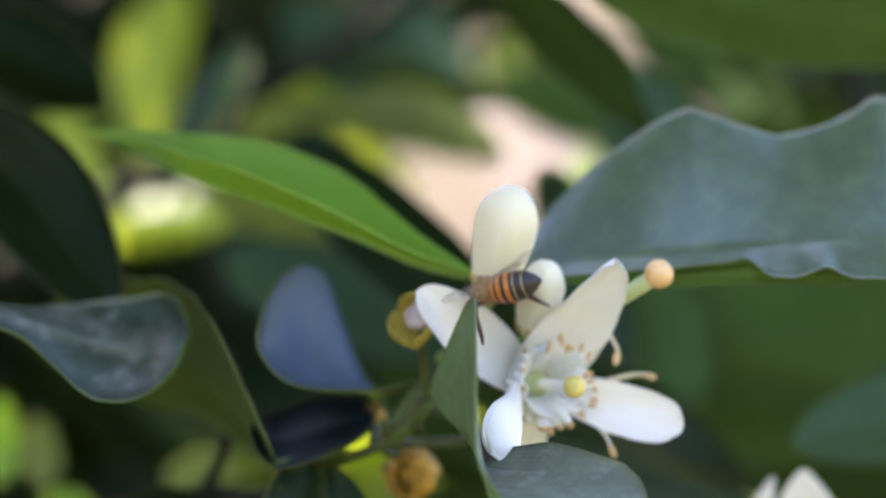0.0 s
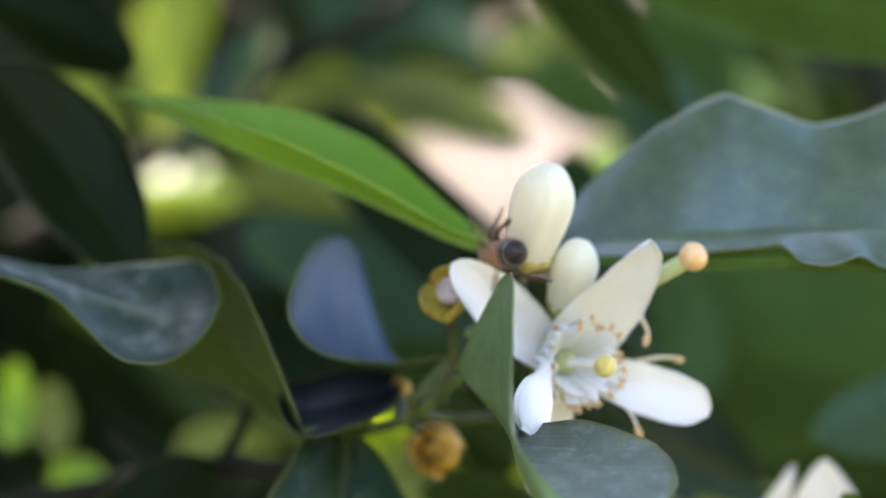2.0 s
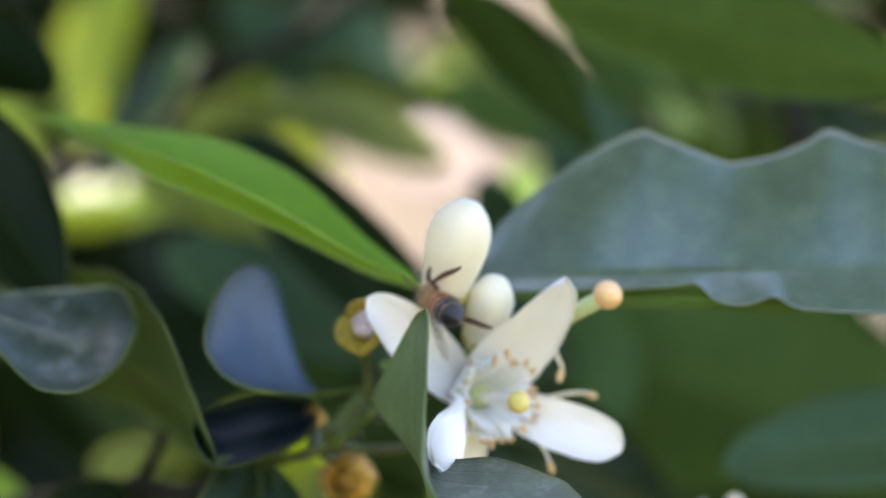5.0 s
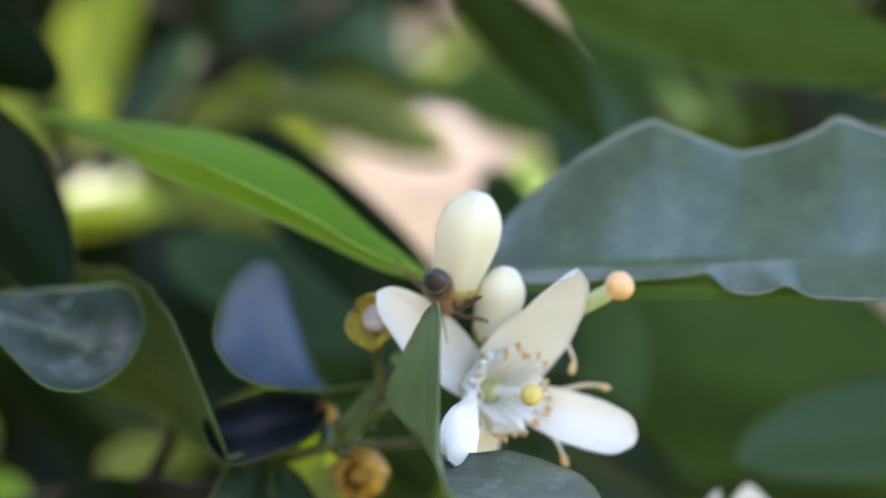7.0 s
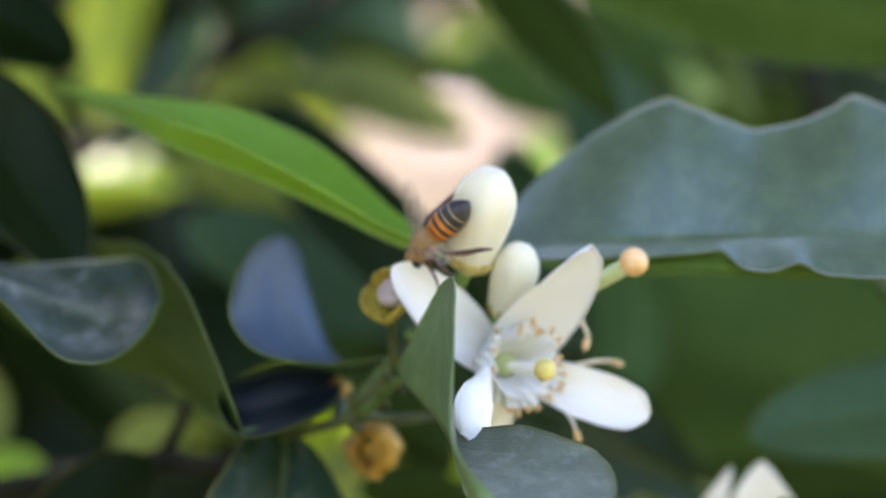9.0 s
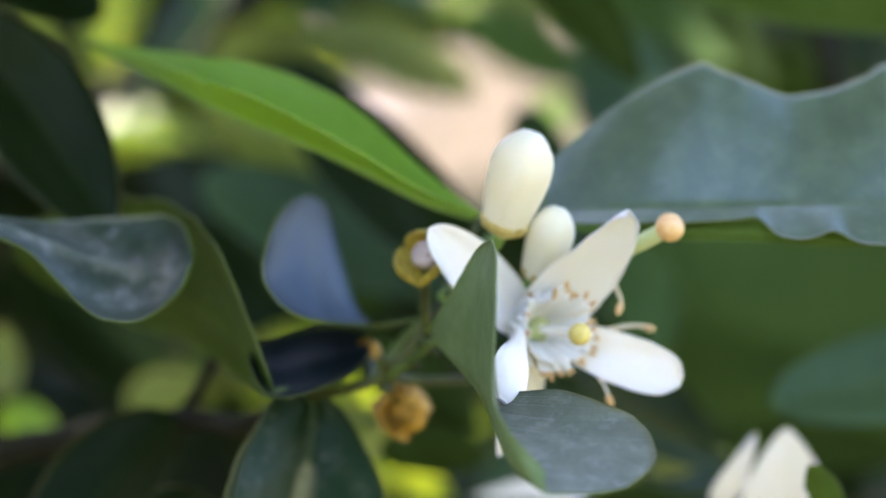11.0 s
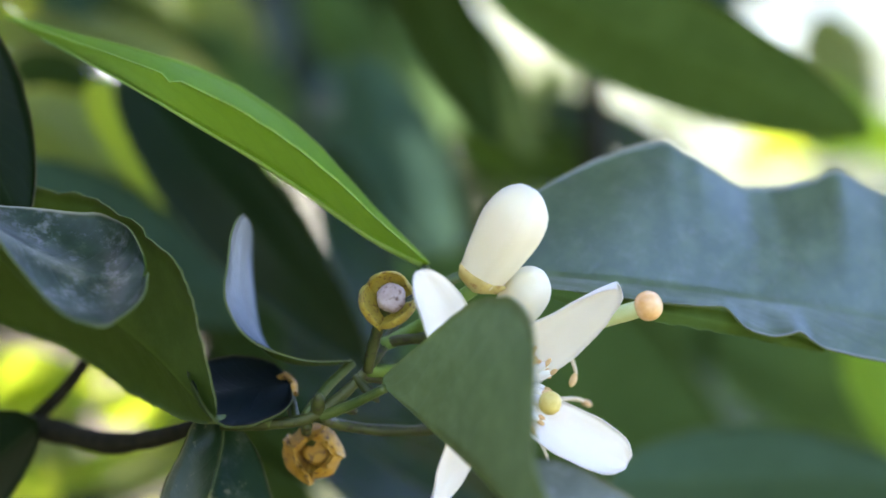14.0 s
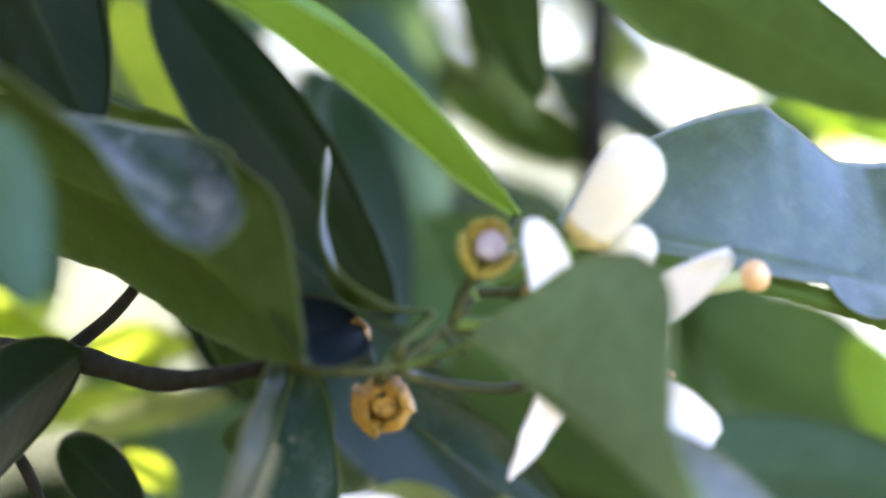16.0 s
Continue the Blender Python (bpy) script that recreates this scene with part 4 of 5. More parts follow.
back_leaf((-39.9, 130.0, 25.7), (-22.3, 125.0, 21.6), 4.9, "m")
back_leaf((109.3, 100.0, 0.8), (126.0, 100.0, -20.9), 5.5, "k")
back_leaf((35.2, 100.0, -41.4), (83.7, 100.0, -40.4), 5.2, "m")
back_leaf((154.6, 250.0, 72.6), (172.0, 250.0, 48.3), 9.2, "g")
back_leaf((91.5, 220.0, 49.2), (83.9, 220.0, 35.8), 4.6, "g")
back_leaf((3.5, 200.0, 40.2), (32.1, 200.0, 26.5), 6.8, "p")
back_leaf((-23.2, 200.0, -20.4), (-5.1, 200.0, -8.1), 6.2, "m")
back_leaf((31.2, 200.0, -38.4), (53.0, 200.0, -31.6), 7.7, "t")
back_leaf((-30.4, 160.0, -49.1), (-14.7, 155.0, -46.3), 5.0, "y")
back_leaf((-38.0, 160.0, -31.1), (-27.7, 155.0, -25.4), 4.7, "g")
back_leaf((8.5, 150.0, -55.8), (31.7, 150.0, -37.1), 8.0, "t")
back_leaf((135.7, 300.0, 60.8), (161.7, 300.0, 59.6), 6.5, "g")
back_leaf((-12.8, 100.0, 8.5), (4.4, 90.0, -23.9), 7.6, "m")
back_leaf((7.6, 200.0, 49.5), (22.3, 200.0, 39.3), 5.1, "g")
back_leaf((16.0, 220.0, 39.2), (28.7, 220.0, 31.0), 3.0, "g")
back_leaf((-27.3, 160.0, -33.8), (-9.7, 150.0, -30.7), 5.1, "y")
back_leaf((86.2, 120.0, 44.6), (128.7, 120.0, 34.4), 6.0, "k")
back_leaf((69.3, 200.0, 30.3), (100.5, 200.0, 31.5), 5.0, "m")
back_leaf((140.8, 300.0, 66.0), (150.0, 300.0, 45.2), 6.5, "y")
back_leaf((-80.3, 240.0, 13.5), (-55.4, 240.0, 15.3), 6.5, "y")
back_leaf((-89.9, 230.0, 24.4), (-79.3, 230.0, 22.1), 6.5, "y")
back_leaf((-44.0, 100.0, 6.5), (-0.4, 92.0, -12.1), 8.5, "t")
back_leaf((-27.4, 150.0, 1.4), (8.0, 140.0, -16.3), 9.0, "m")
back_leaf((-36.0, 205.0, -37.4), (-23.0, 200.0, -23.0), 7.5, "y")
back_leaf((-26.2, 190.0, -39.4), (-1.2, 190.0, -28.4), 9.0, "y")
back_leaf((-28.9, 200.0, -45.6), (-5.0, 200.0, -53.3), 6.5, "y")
back_leaf((-58.5, 150.0, -36.0), (-44.0, 145.0, -27.0), 6.0, "p")
back_leaf((14.0, 66.0, -44.0), (31.0, 68.0, -42.0), 3.2, "g")
back_leaf((-88.0, -38.0, -6.0), (-78.6, -40.0, -27.0), 5.8, "t")
back_leaf((-47.8, 180.0, 28.4), (-18.8, 180.0, 8.9), 11.0, "g")
back_leaf((55.2, 5.0, -45.0), (50.7, 0.0, -36.1), 2.6, "d")
back_leaf((31.5, 62.0, -41.5), (44.7, 60.0, -37.9), 2.6, "g")
back_leaf((43.1, 150.0, -43.3), (54.8, 150.0, -32.2), 7.0, "m")
back_leaf((-4.2, 240.0, -2.1), (13.1, 235.0, -27.0), 8.0, "m")
back_leaf((20.0, 230.0, -27.8), (43.0, 230.0, -54.0), 9.0, "t")
back_leaf((26.0, 240.0, -55.0), (66.0, 240.0, -60.0), 8.0, "m")
back_leaf((-18.6, 64.0, -21.0), (2.5, 58.0, -34.4), 6.0, "m")
back_leaf((24.4, 160.0, 26.7), (35.9, 150.0, 4.8), 5.0, "t")
back_leaf((-13.5, 60.0, -38.4), (5.0, 57.0, -38.8), 4.6, "m")
back_leaf((2.0, 265.0, 40.6), (19.7, 260.0, 48.9), 6.0, "z")
back_leaf((-33.0, 97.0, 23.0), (-16.5, 95.0, 4.5), 4.8, "y")
back_leaf((-17.6, 112.0, -44.0), (6.4, 112.0, -33.2), 3.2, "g")
back_leaf((-9.4, 112.0, -45.5), (0.6, 112.0, -50.4), 3.2, "y")
back_leaf((-57.1, 110.0, -33.5), (-44.0, 110.0, -30.0), 4.2, "g")
back_leaf((-79.7, 110.0, -36.0), (-70.0, 110.0, -37.7), 3.6, "k")
back_leaf((-86.6, 110.0, -31.0), (-85.6, 110.0, -16.0), 3.4, "k")
back_leaf((-79.3, 112.0, -32.2), (-79.6, 112.0, -20.1), 3.4, "g")
back_leaf((167.0, 350.0, 52.0), (173.0, 350.0, 71.0), 8.5, "g")
back_leaf((82.8, 260.0, 47.5), (94.3, 260.0, 39.1), 6.5, "t")
back_leaf((-28.5, 300.0, 31.4), (-4.9, 300.0, 37.2), 5.5, "g")
back_leaf((32.5, 330.0, 63.4), (54.9, 330.0, 35.8), 8.0, "p")
side_wood = Geo()
tube(side_wood, [mm(p) for p in ((-1.5, 170.0, 64.0), (-18.9, 170.0, 50.9), (-34.2, 170.0, 41.7), (-50.5, 170.0, 31.9), (-73.3, 170.0, 17.2), (-92.9, 170.0, 6.3))], [0.0016, 0.002, 0.0023, 0.0025, 0.0027, 0.003], 10, 30)
part("branch_wood", side_wood, BARK, behind)


def build_far_blossom():
    far = thing("citrus_blossom", mm((51, 30, -48)), "white citrus blossom lower down behind the twig", "flower")
    for b, e, w, way in (((51.1, 29.0, -49.7), (49.8, 24.0, -31.8), 6.6, (-0.2, -1, 0.4)), ((39.3, 30.0, -44.4), (45.4, 26.0, -32.8), 2.0, (0.3, -1, 0.3))):
        t = (Vector(e) - Vector(b)).normalized()
        n = Vector(way)
        n = (n - t * n.dot(t)).normalized()
        lv = n.cross(t)
        part("petal", blade([b, Vector(b).lerp(Vector(e), 0.5) + n * 0.8, e], [(0.5, lv * w + n * 1.2)], [(0.5, -lv * w + n * 1.2)], nu=20, nv=6, prof=(0.62, 0.95), thick=0.9, solid=True), [PETAL, PETAL], far)
    g = Geo()
    tube(g, [mm((51.2, 30.0, -48.4)), mm((53, 46, -58)), mm((70, 100, -80)), mm((104, 146, -62))], [0.0015, 0.001, 0.001, 0.0012], 8, 16)
    part("pedicel", g, GREEN_STEM, far)


build_far_blossom()


# white petals made up to stand in for a bright blue-white streak
def build_streak_petals():
    low = thing("citrus_blossom", mm((24, 64, -47)), "petal-like white pieces below, for a bright blue-white streak", "flower")
    for b, e, w, way in (((21, 63, -44.4), (2.0, 60, -45.6), 2.1, (0.0, -1, 0.5)), ((24, 62, -48.8), (4.4, 60, -50.3), 2.0, (0, -1, 0.4))):
        t = (Vector(e) - Vector(b)).normalized()
        n = Vector(way)
        n = (n - t * n.dot(t)).normalized()
        lv = n.cross(t)
        part("petal", blade([b, Vector(b).lerp(Vector(e), 0.5) + n * 0.8, e], [(0.5, lv * w + n * 0.8)], [(0.5, -lv * w + n * 0.8)], nu=20, nv=5, prof=(0.62, 1.15), thick=0.9, solid=True), [PETAL, PETAL], low)
    g = Geo()
    tube(g, [mm((20, 63, -46.5)), mm((30, 66, -54)), mm((53, 62, -58))], [0.0014, 0.001, 0.001], 8, 14)
    part("pedicel", g, GREEN_STEM, low)


build_streak_petals()

# ---- blossom ----
B0, AXIS = Vector((8, -2, -16)), Vector((0.44, -0.89, 0.05)).normalized()


def petal_geo(base, tip, half, bow, curl, seed, prof=(1.15, 0.55), mid=None, thick=1.0, edge=None):
    """A petal; with mid points given, one with a narrow neck and a spoon-like end. edge: its half widths from base to tip, left and right."""
    base, tip = Vector(base), Vector(tip)
    out = (tip - base)
    away = (out - AXIS * out.dot(AXIS)).normalized()
    tang = AXIS.cross(away).normalized()
    m1 = base.lerp(tip, 0.35) + away * bow
    m2 = base.lerp(tip, 0.7) + away * bow * 0.9
    if mid:
        m1, m2 = Vector(mid[0]), Vector(mid[1])
    rib = [base, m1, m2, tip]
    t = (tip - base).normalized()
    inner = t.cross(tang)
    if inner.dot(AXIS) < 0:
        inner, tang = -inner, -tang
    left = [(0.5, inner.cross(t).normalized() * half)]
    right = [(0.5, -inner.cross(t).normalized() * half)]
    if mid:
        spoon = ((0, 0.32), (0.3, 0.3), (0.48, 0.42), (0.62, 0.74), (0.74, 0.97), (0.84, 1.0), (0.93, 0.82), (0.975, 0.55), (1, 0.2))
        edge = (spoon, spoon)
    if edge:
        left, right = ([(s, rows[0][1] * k) for s, k in side] for rows, side in ((left, edge[0]), (right, edge[1])))
    return blade(rib, left, right, nu=26, nv=8, prof=prof, bulge=0.0, wave=0.45, thick=thick, ragged=0.015, seed=seed, solid=True, cup=curl * 1.25, direct=0.5 if edge else 0.0)


def build_blossom():
    bl = thing("citrus_blossom", mm(B0), "open creamy white citrus blossom with yellow stigma", "flower")
    BROAD = (((0, 0.7), (0.15, 0.95), (0.35, 0.86), (0.55, 0.6), (0.8, 0.32), (0.93, 0.2), (1, 0.04)), ((0, 0.6), (0.2, 0.92), (0.45, 0.95), (0.72, 0.72), (0.88, 0.48), (0.95, 0.3), (1, 0.04)))
    BLUNT = (((0, 0.45), (0.25, 0.72), (0.5, 0.94), (0.7, 0.94), (0.85, 0.82), (0.94, 0.6), (1, 0.2)),) * 2
    petals = (
        ((9.2, -3.2, -15.4), (21.6, -17.2, 2.0), 6.5, 0.9, 1.1, 1, None, None, BROAD),
        ((8.6, -2.8, -16.0), (30.3, -9.2, -23.6), 4.2, 0.5, 1.2, 2, None, None, BLUNT),
        ((8.6, -2.8, -17.0), (-7.5, -15.2, -1.2), 4.6, 0.8, 1.5, 3, None, (0.95, 0.58), None),
        ((5.4, -8.0, -15.5), (3.0, -30.5, -25.6), 3.7, 0.2, -0.25, 4, ((5.9, -15.0, -17.0), (4.7, -26.0, -20.2)), None, None),
        ((8.6, -2.5, -17.0), (3.6, -4.2, -35.0), 3.2, 0.3, 1.0, 5, None, (0.72, 1.0), None),
    )
    for base, tip, half, bow, curl, seed, mid, prof, edge in petals:
        part("petal", petal_geo(base, tip, half, bow, curl, seed, prof or (1, 1), mid, 1.9 if mid else 0.7, edge), [PETAL, PETAL], bl)
    cup = Geo()
    lathe(cup, mm(B0 - AXIS * 2.6), AXIS, [(0, 0.0006), (0.0006, 0.0019), (0.0018, 0.0027), (0.0032, 0.0032), (0.0036, 0.0029), (0.003, 0.002)], 20, 5, 0.06)
    part("calyx", cup, GREEN_STEM, bl, "small green calyx cup")
    ovary = Geo()
    egg(ovary, mm(B0 + AXIS * 2.2), AXIS, 0.0026, 0.0019, 16, 10)
    part("ovary", ovary, PALE_STEM, bl)
    st = Geo()
    tip = Vector((14.7, -16.4, -16.3))
    tube(st, [mm(B0 + AXIS * 3), mm((B0 + AXIS * 3).lerp(tip, 0.5)), mm(tip - AXIS * 1.0)], [0.0008, 0.00075, 0.001], 12, 12)
    pis = part("style", st, FILAMENT, bl)
    sg = Geo()
    egg(sg, mm(tip), AXIS, 0.0015, 0.0017, 18, 10, blunt=0.8)
    part("stigma", sg, STIGMA, pis, "round yellow stigma")
    tb = Geo()
    lathe(tb, mm(B0), AXIS, [(0.0002, 0.0018), (0.0010, 0.0030), (0.0030, 0.0038), (0.0050, 0.0045), (0.0070, 0.0051), (0.0080, 0.0053), (0.0078, 0.0050), (0.0060, 0.0045), (0.0035, 0.0037)], 60, 20, 0.03, jitter=0.00012, seed=5)
    part("filament_tube", tb, FILAMENT, bl, "white tube of fused filaments")
    rng = random.Random(17)
    ex = AXIS.orthogonal().normalized()
    ey = AXIS.cross(ex)
    count = 40
    for k in range(count):
        a = 2 * math.pi * k / count + rng.uniform(-0.1, 0.1)
        rad = ex * math.cos(a) + ey * math.sin(a)
        root = B0 + AXIS * 0.8 + rad * 2.2
        h = rng.uniform(8.4, 10.6)
        end_r = rng.uniform(4.6, 6.2)
        if rad.z < -0.3:
            end_r += rng.uniform(0.5, 2.4)
            h -= rng.uniform(0.5, 3.0)
        if rad.x < -0.45:
            h *= 0.82
        end = B0 + AXIS * h + rad * end_r
        side = AXIS.cross(rad) * rng.uniform(-0.5, 0.5)
        g = Geo()
        tube(g, [mm(root), mm(B0 + AXIS * h * 0.4 + rad * 3.6), mm(B0 + AXIS * h * 0.72 + rad * (3.6 + (end_r - 3.6) * 0.5) + side), mm(end)], [0.0008, 0.0013, 0.0011, 0.00035], 8, 14)
        fil = part("stamen", g, FILAMENT, bl)
        if rad.x < -0.45 and k % 3:
            continue
        an = Geo()
        way = (rad * rng.uniform(0.2, 1) + AXIS * rng.uniform(0.1, 0.8) + Vector((rng.gauss(0, 0.3), 0, rng.gauss(0, 0.3)))).normalized()
        egg(an, mm(end + way * 0.3), way, 0.0008, 0.00036, 10, 8)
        part("anther", an, ANTHER, fil)
    for pts, thin, skin in (
        (((17.5, -5.0, -4.5), (19.4, -5.4, -7.0), (20.6, -5.8, -9.5), (21.5, -6.2, -11.6), (21.2, -6.4, -12.7)), 1.0, OLD_FILAMENT),
        (((18.0, -3.0, -16.5), (22.0, -2.0, -15.6), (24.6, -0.8, -15.4), (26.2, 0.2, -15.8)), 1.0, OLD_FILAMENT),
        (((16.2, -7.5, -20.8), (18.5, -6.5, -23.3), (19.3, -6.2, -24.6), (19.9, -6.0, -26.4)), 0.7, FILAMENT),
    ):
        g = Geo()
        tube(g, [mm(p) for p in pts], [0.0004 * thin, 0.00035 * thin, 0.0003 * thin, 0.0002], 8, 14)
        fil = part("stamen", g, skin, bl)
        an = Geo()
        way = Vector(pts[-1]) - Vector(pts[-2])
        egg(an, mm(Vector(pts[-1])), way, 0.0011, 0.00055, 10, 8)
        part("anther", an, ANTHER, fil)
    pd = Geo()
    tube(pd, [mm(p) for p in ((-12.5, 3.2, -23.4), (-8.5, 6, -24.2), (-1.6, 5, -24.0), (5.5, 2.2, -22), tuple(B0 - AXIS * 2.2))], [0.0010, 0.0008, 0.0008, 0.0009, 0.0012], 10, 26)
    part("pedicel", pd, GREEN_STEM, bl, "slender green flower stalk")


build_blossom()


# ---- buds ----
def flower_bud(base, top, radius, label, stalk, seed):
    base, top = Vector(base), Vector(top)
    ax = (top - base).normalized()
    length = (top - base).length
    bud = thing("flower_bud", mm(base), label, "flower bud", "buds on the twig")
    rng = random.Random(seed)
    shape = [(0.0, 0.5), (0.04, 0.62), (0.12, 0.74), (0.25, 0.83), (0.4, 0.92), (0.55, 0.99), (0.66, 1.0), (0.76, 0.96), (0.85, 0.84), (0.91, 0.68), (0.95, 0.53), (0.975, 0.42), (0.99, 0.28), (1.0, 0.03)]
    for k in range(5):
        g = Geo()
        lift = 1.0 + 0.004 * (k % 2) + rng.uniform(-0.002, 0.002)
        prof = [(h * length * 0.001, r * radius * 0.001 * lift) for h, r in shape]
        a0 = k * 2 * math.pi / 5 + rng.uniform(-0.05, 0.05)
        lathe(g, mm(base), ax, prof, 12, 5, 0.05, a0, 2 * math.pi / 5 + 0.3, jitter=0.00007, seed=seed + k)
        part("petal", g, BUD, bud)
    cup = Geo()
    lathe(cup, mm(base - ax * 1.2), ax, [(0, 0.0006), (0.0006, radius * 0.00036), (0.0014, radius * 0.00062), (0.0022, radius * 0.00071), (0.0029, radius * 0.00077), (0.0031, radius * 0.00072)], 20, 5, 0.12, jitter=0.00015, seed=seed)
    part("calyx", cup, CUP_TAN, bud, "yellowish green calyx")
    g = Geo()
    tube(g, [mm(p) for p in stalk] + [mm(base - ax * 1.0)], [0.0010, 0.0009, 0.0011], 10, 14)
    part("pedicel", g, FRESH_STEM, bud)
    return bud


flower_bud((3.6, -9.2, -1.2), (7.5, -15.6, 13.0), 4.6, "large closed creamy white flower bud", ((-5.2, 2.7, -12.0), (-0.5, 1.4, -8.4)), 3)
flower_bud((8.8, -5.4, -8.2), (11.8, -12.2, 1.8), 3.4, "small closed creamy white flower bud", ((-7.4, 1.6, -16.0), (0, 1.2, -14.2)), 4)


# ---- pistil left after its petals fell ----
def build_spent_pistil():
    ps = thing("spent_pistil", mm((12, -2, -10)), "pale green pistil with an orange bead-like stigma", "flower")
    g = Geo()
    tube(g, [mm(p) for p in ((13, -2, -9.5), (19, -7, -5.6), (24, -11.5, -2.8), (27.2, -13.8, -1.0))], [0.0013, 0.0014, 0.0012, 0.0014], 14, 20)
    part("style", g, PALE_STEM, ps, "pale green fleshy style")
    s = Geo()
    egg(s, mm((27.9, -14.3, -0.6)), (0.6, -0.5, 0.35), 0.0020, 0.0022, 20, 12, blunt=0.85)
    part("stigma", s, STIGMA_OLD, ps, "orange bead-like stigma")
    p = Geo()
    tube(p, [mm(q) for q in ((-8.0, 1.7, -17.0), (2, 3.5, -15.4), (13, -2, -9.5))], [0.0008, 0.0008, 0.0013], 10, 14)
    part("pedicel", p, GREEN_STEM, ps)


build_spent_pistil()


# ---- withered calyces ----
def cup_lobe(at, ax, ex, ey, mid, r, seed, n=14, rows=9):
    """A rounded, thick lobe of a cup-shaped calyx."""
    g = Geo()
    for inner in (0, 1):
        verts = []
        for i in range(rows + 1):
            u = i / rows
            for j in range(n + 1):
                x = j / n
                a = mid + (x - 0.5) * 2.1
                top = -0.8 + 1.8 * math.sin(math.pi * x) ** 0.7
                hh = -0.75 * r + u * r * (0.75 + 0.55 * top)
                rr = r * (0.35 + 0.72 * math.sin(min(1, u * 1.15) * math.pi / 2)) - (r * 0.16 * max(0, u - 0.75) * 4) - inner * r * 0.17 * (1 - 0.7 * u**4)
                p = at + ax * hh + (ex * math.cos(a) + ey * math.sin(a)) * rr
                verts.append(mm(p + noise.noise_vector(p * 0.5 + Vector((seed, 0, 0))) * 0.25))
        faces = [(i * (n + 1) + j, i * (n + 1) + j + 1, (i + 1) * (n + 1) + j + 1, (i + 1) * (n + 1) + j) for i in range(rows) for j in range(n)]
        g.add(verts, faces if not inner else [tuple(reversed(f)) for f in faces])
    k = (rows + 1) * (n + 1)
    edge = [i * (n + 1) for i in range(rows + 1)] + [rows * (n + 1) + j for j in range(1, n + 1)] + [i * (n + 1) + n for i in range(rows - 1, -1, -1)]
    for a, b in zip(edge, edge[1:]):
        g.f.append((a, b, b + k, a + k))
        g.m.append(0)
    return g


def withered_calyx(name, at, face, radius, label, cup_mat, disc_mat, stalk, seed, lobes=4, closed=0.3, disc=0.6):
    at, ax = Vector(at), Vector(face).normalized()
    c = thing(name, mm(at), label, "withered calyx", "withered calyces on the twig")
    ex = ax.orthogonal().normalized()
    ey = ax.cross(ex)
    if lobes == 3:
        ex = Vector((0, 0, 1)).cross(ax).normalized()
        ey = ax.cross(ex)
    rng = random.Random(seed)
    for k in range(lobes):
        a = (1.62, 3.55, 5.55)[k] if lobes == 3 else 2 * math.pi * k / lobes + rng.uniform(-0.25, 0.25)
        rad = ex * math.cos(a) + ey * math.sin(a)
        tan = ax.cross(rad)
        r = radius * rng.uniform(0.9, 1.15)
        if lobes == 3:
            part("sepal", cup_lobe(at, ax, ex, ey, a, r, seed + k), [cup_mat, cup_mat], c)
            continue
        rib = [at - ax * r * 0.75 + rad * r * 0.25, at - ax * r * 0.45 + rad * r * 0.85, at + ax * r * 0.1 + rad * r * 1.0, at + ax * r * (0.5 + closed * 0.4) + rad * r * (1.0 - closed)]
        w = r * rng.uniform(0.85, 1.0) * (1.25 if lobes == 3 else 1)
        g = blade(rib, [(0.5, tan * w - rad * w * 0.45)], [(0.5, -tan * w - rad * w * 0.45)], nu=14, nv=5, prof=(1.0, 0.45), bulge=-0.1, wave=r * 0.12, thick=0.7, ragged=0.08, seed=seed + k)
        part("sepal", g, [cup_mat, cup_mat], c)
    d = Geo()
    q = radius * 0.001 * disc
    lathe(d, mm(at - ax * radius * 0.4 + (ex * 0.12 + ey * 0.12) * radius * (lobes == 3)), ax, [(0, q * 0.9), (q * 0.5, q * 1.05), (q * 0.9, q), (q * 1.02, q * 0.8), (q * 0.96, q * 0.5), (q * 1.04, q * 0.25), (q * 1.04, 0.00001)], 18, 6, 0.04, jitter=0.00018, seed=seed)
    part("ovary", d, disc_mat, c)
    if stalk:
        g = Geo()
        tube(g, [mm(p) for p in stalk] + [mm(at - ax * radius * 0.6)], [0.0008, 0.0008, 0.0012], 10, 14)
        part("pedicel", g, GREEN_STEM, c)
    return c


withered_calyx("withered_calyx", (-8.2, -6.6, -5.4), (-0.34, -0.9, 0.28), 3.7, "open yellow-brown calyx with a grey ovary scar", CUP_YELLOW, DISC_GREY, ((-7.2, 1.0, -16), (-7.6, -1.5, -11)), 5, 3, 0.12, 0.55)
withered_calyx("dried_calyx", (-10.2, 10.6, -28.9), (-0.3, -0.92, -0.1), 3.9, "dried orange-brown crumpled calyx", CUP_BROWN, CUP_BROWN, ((-14, 4, -25), (-12.5, 9, -26)), 8, 4, 0.35, 0.45)
withered_calyx("small_dried_calyx", (-16.0, 12.8, -20.3), (-0.2, -0.95, 0.2), 1.7, "small dried rust-brown calyx", CUP_BROWN, CUP_BROWN, ((-15.4, 6, -24), (-15.4, 11, -22)), 12, 4, 0.4, 0.6)

withered_calyx("small_dried_calyx", (1.2, -3.0, -9.6), (-0.4, -0.9, 0.2), 1.0, "tiny dried tan calyx on a stalk", CUP_BROWN, DISC_GREY, ((-4.6, 2.8, -11.4), (-1.5, 0.5, -10.4)), 15, 4, 0.4, 0.7)


# ---- honey bee: x ahead, z its back, in millimetres of its own ----
def bee_part(name, geo, mats, parent, label=""):
    return part(name, geo, mats, parent, label)


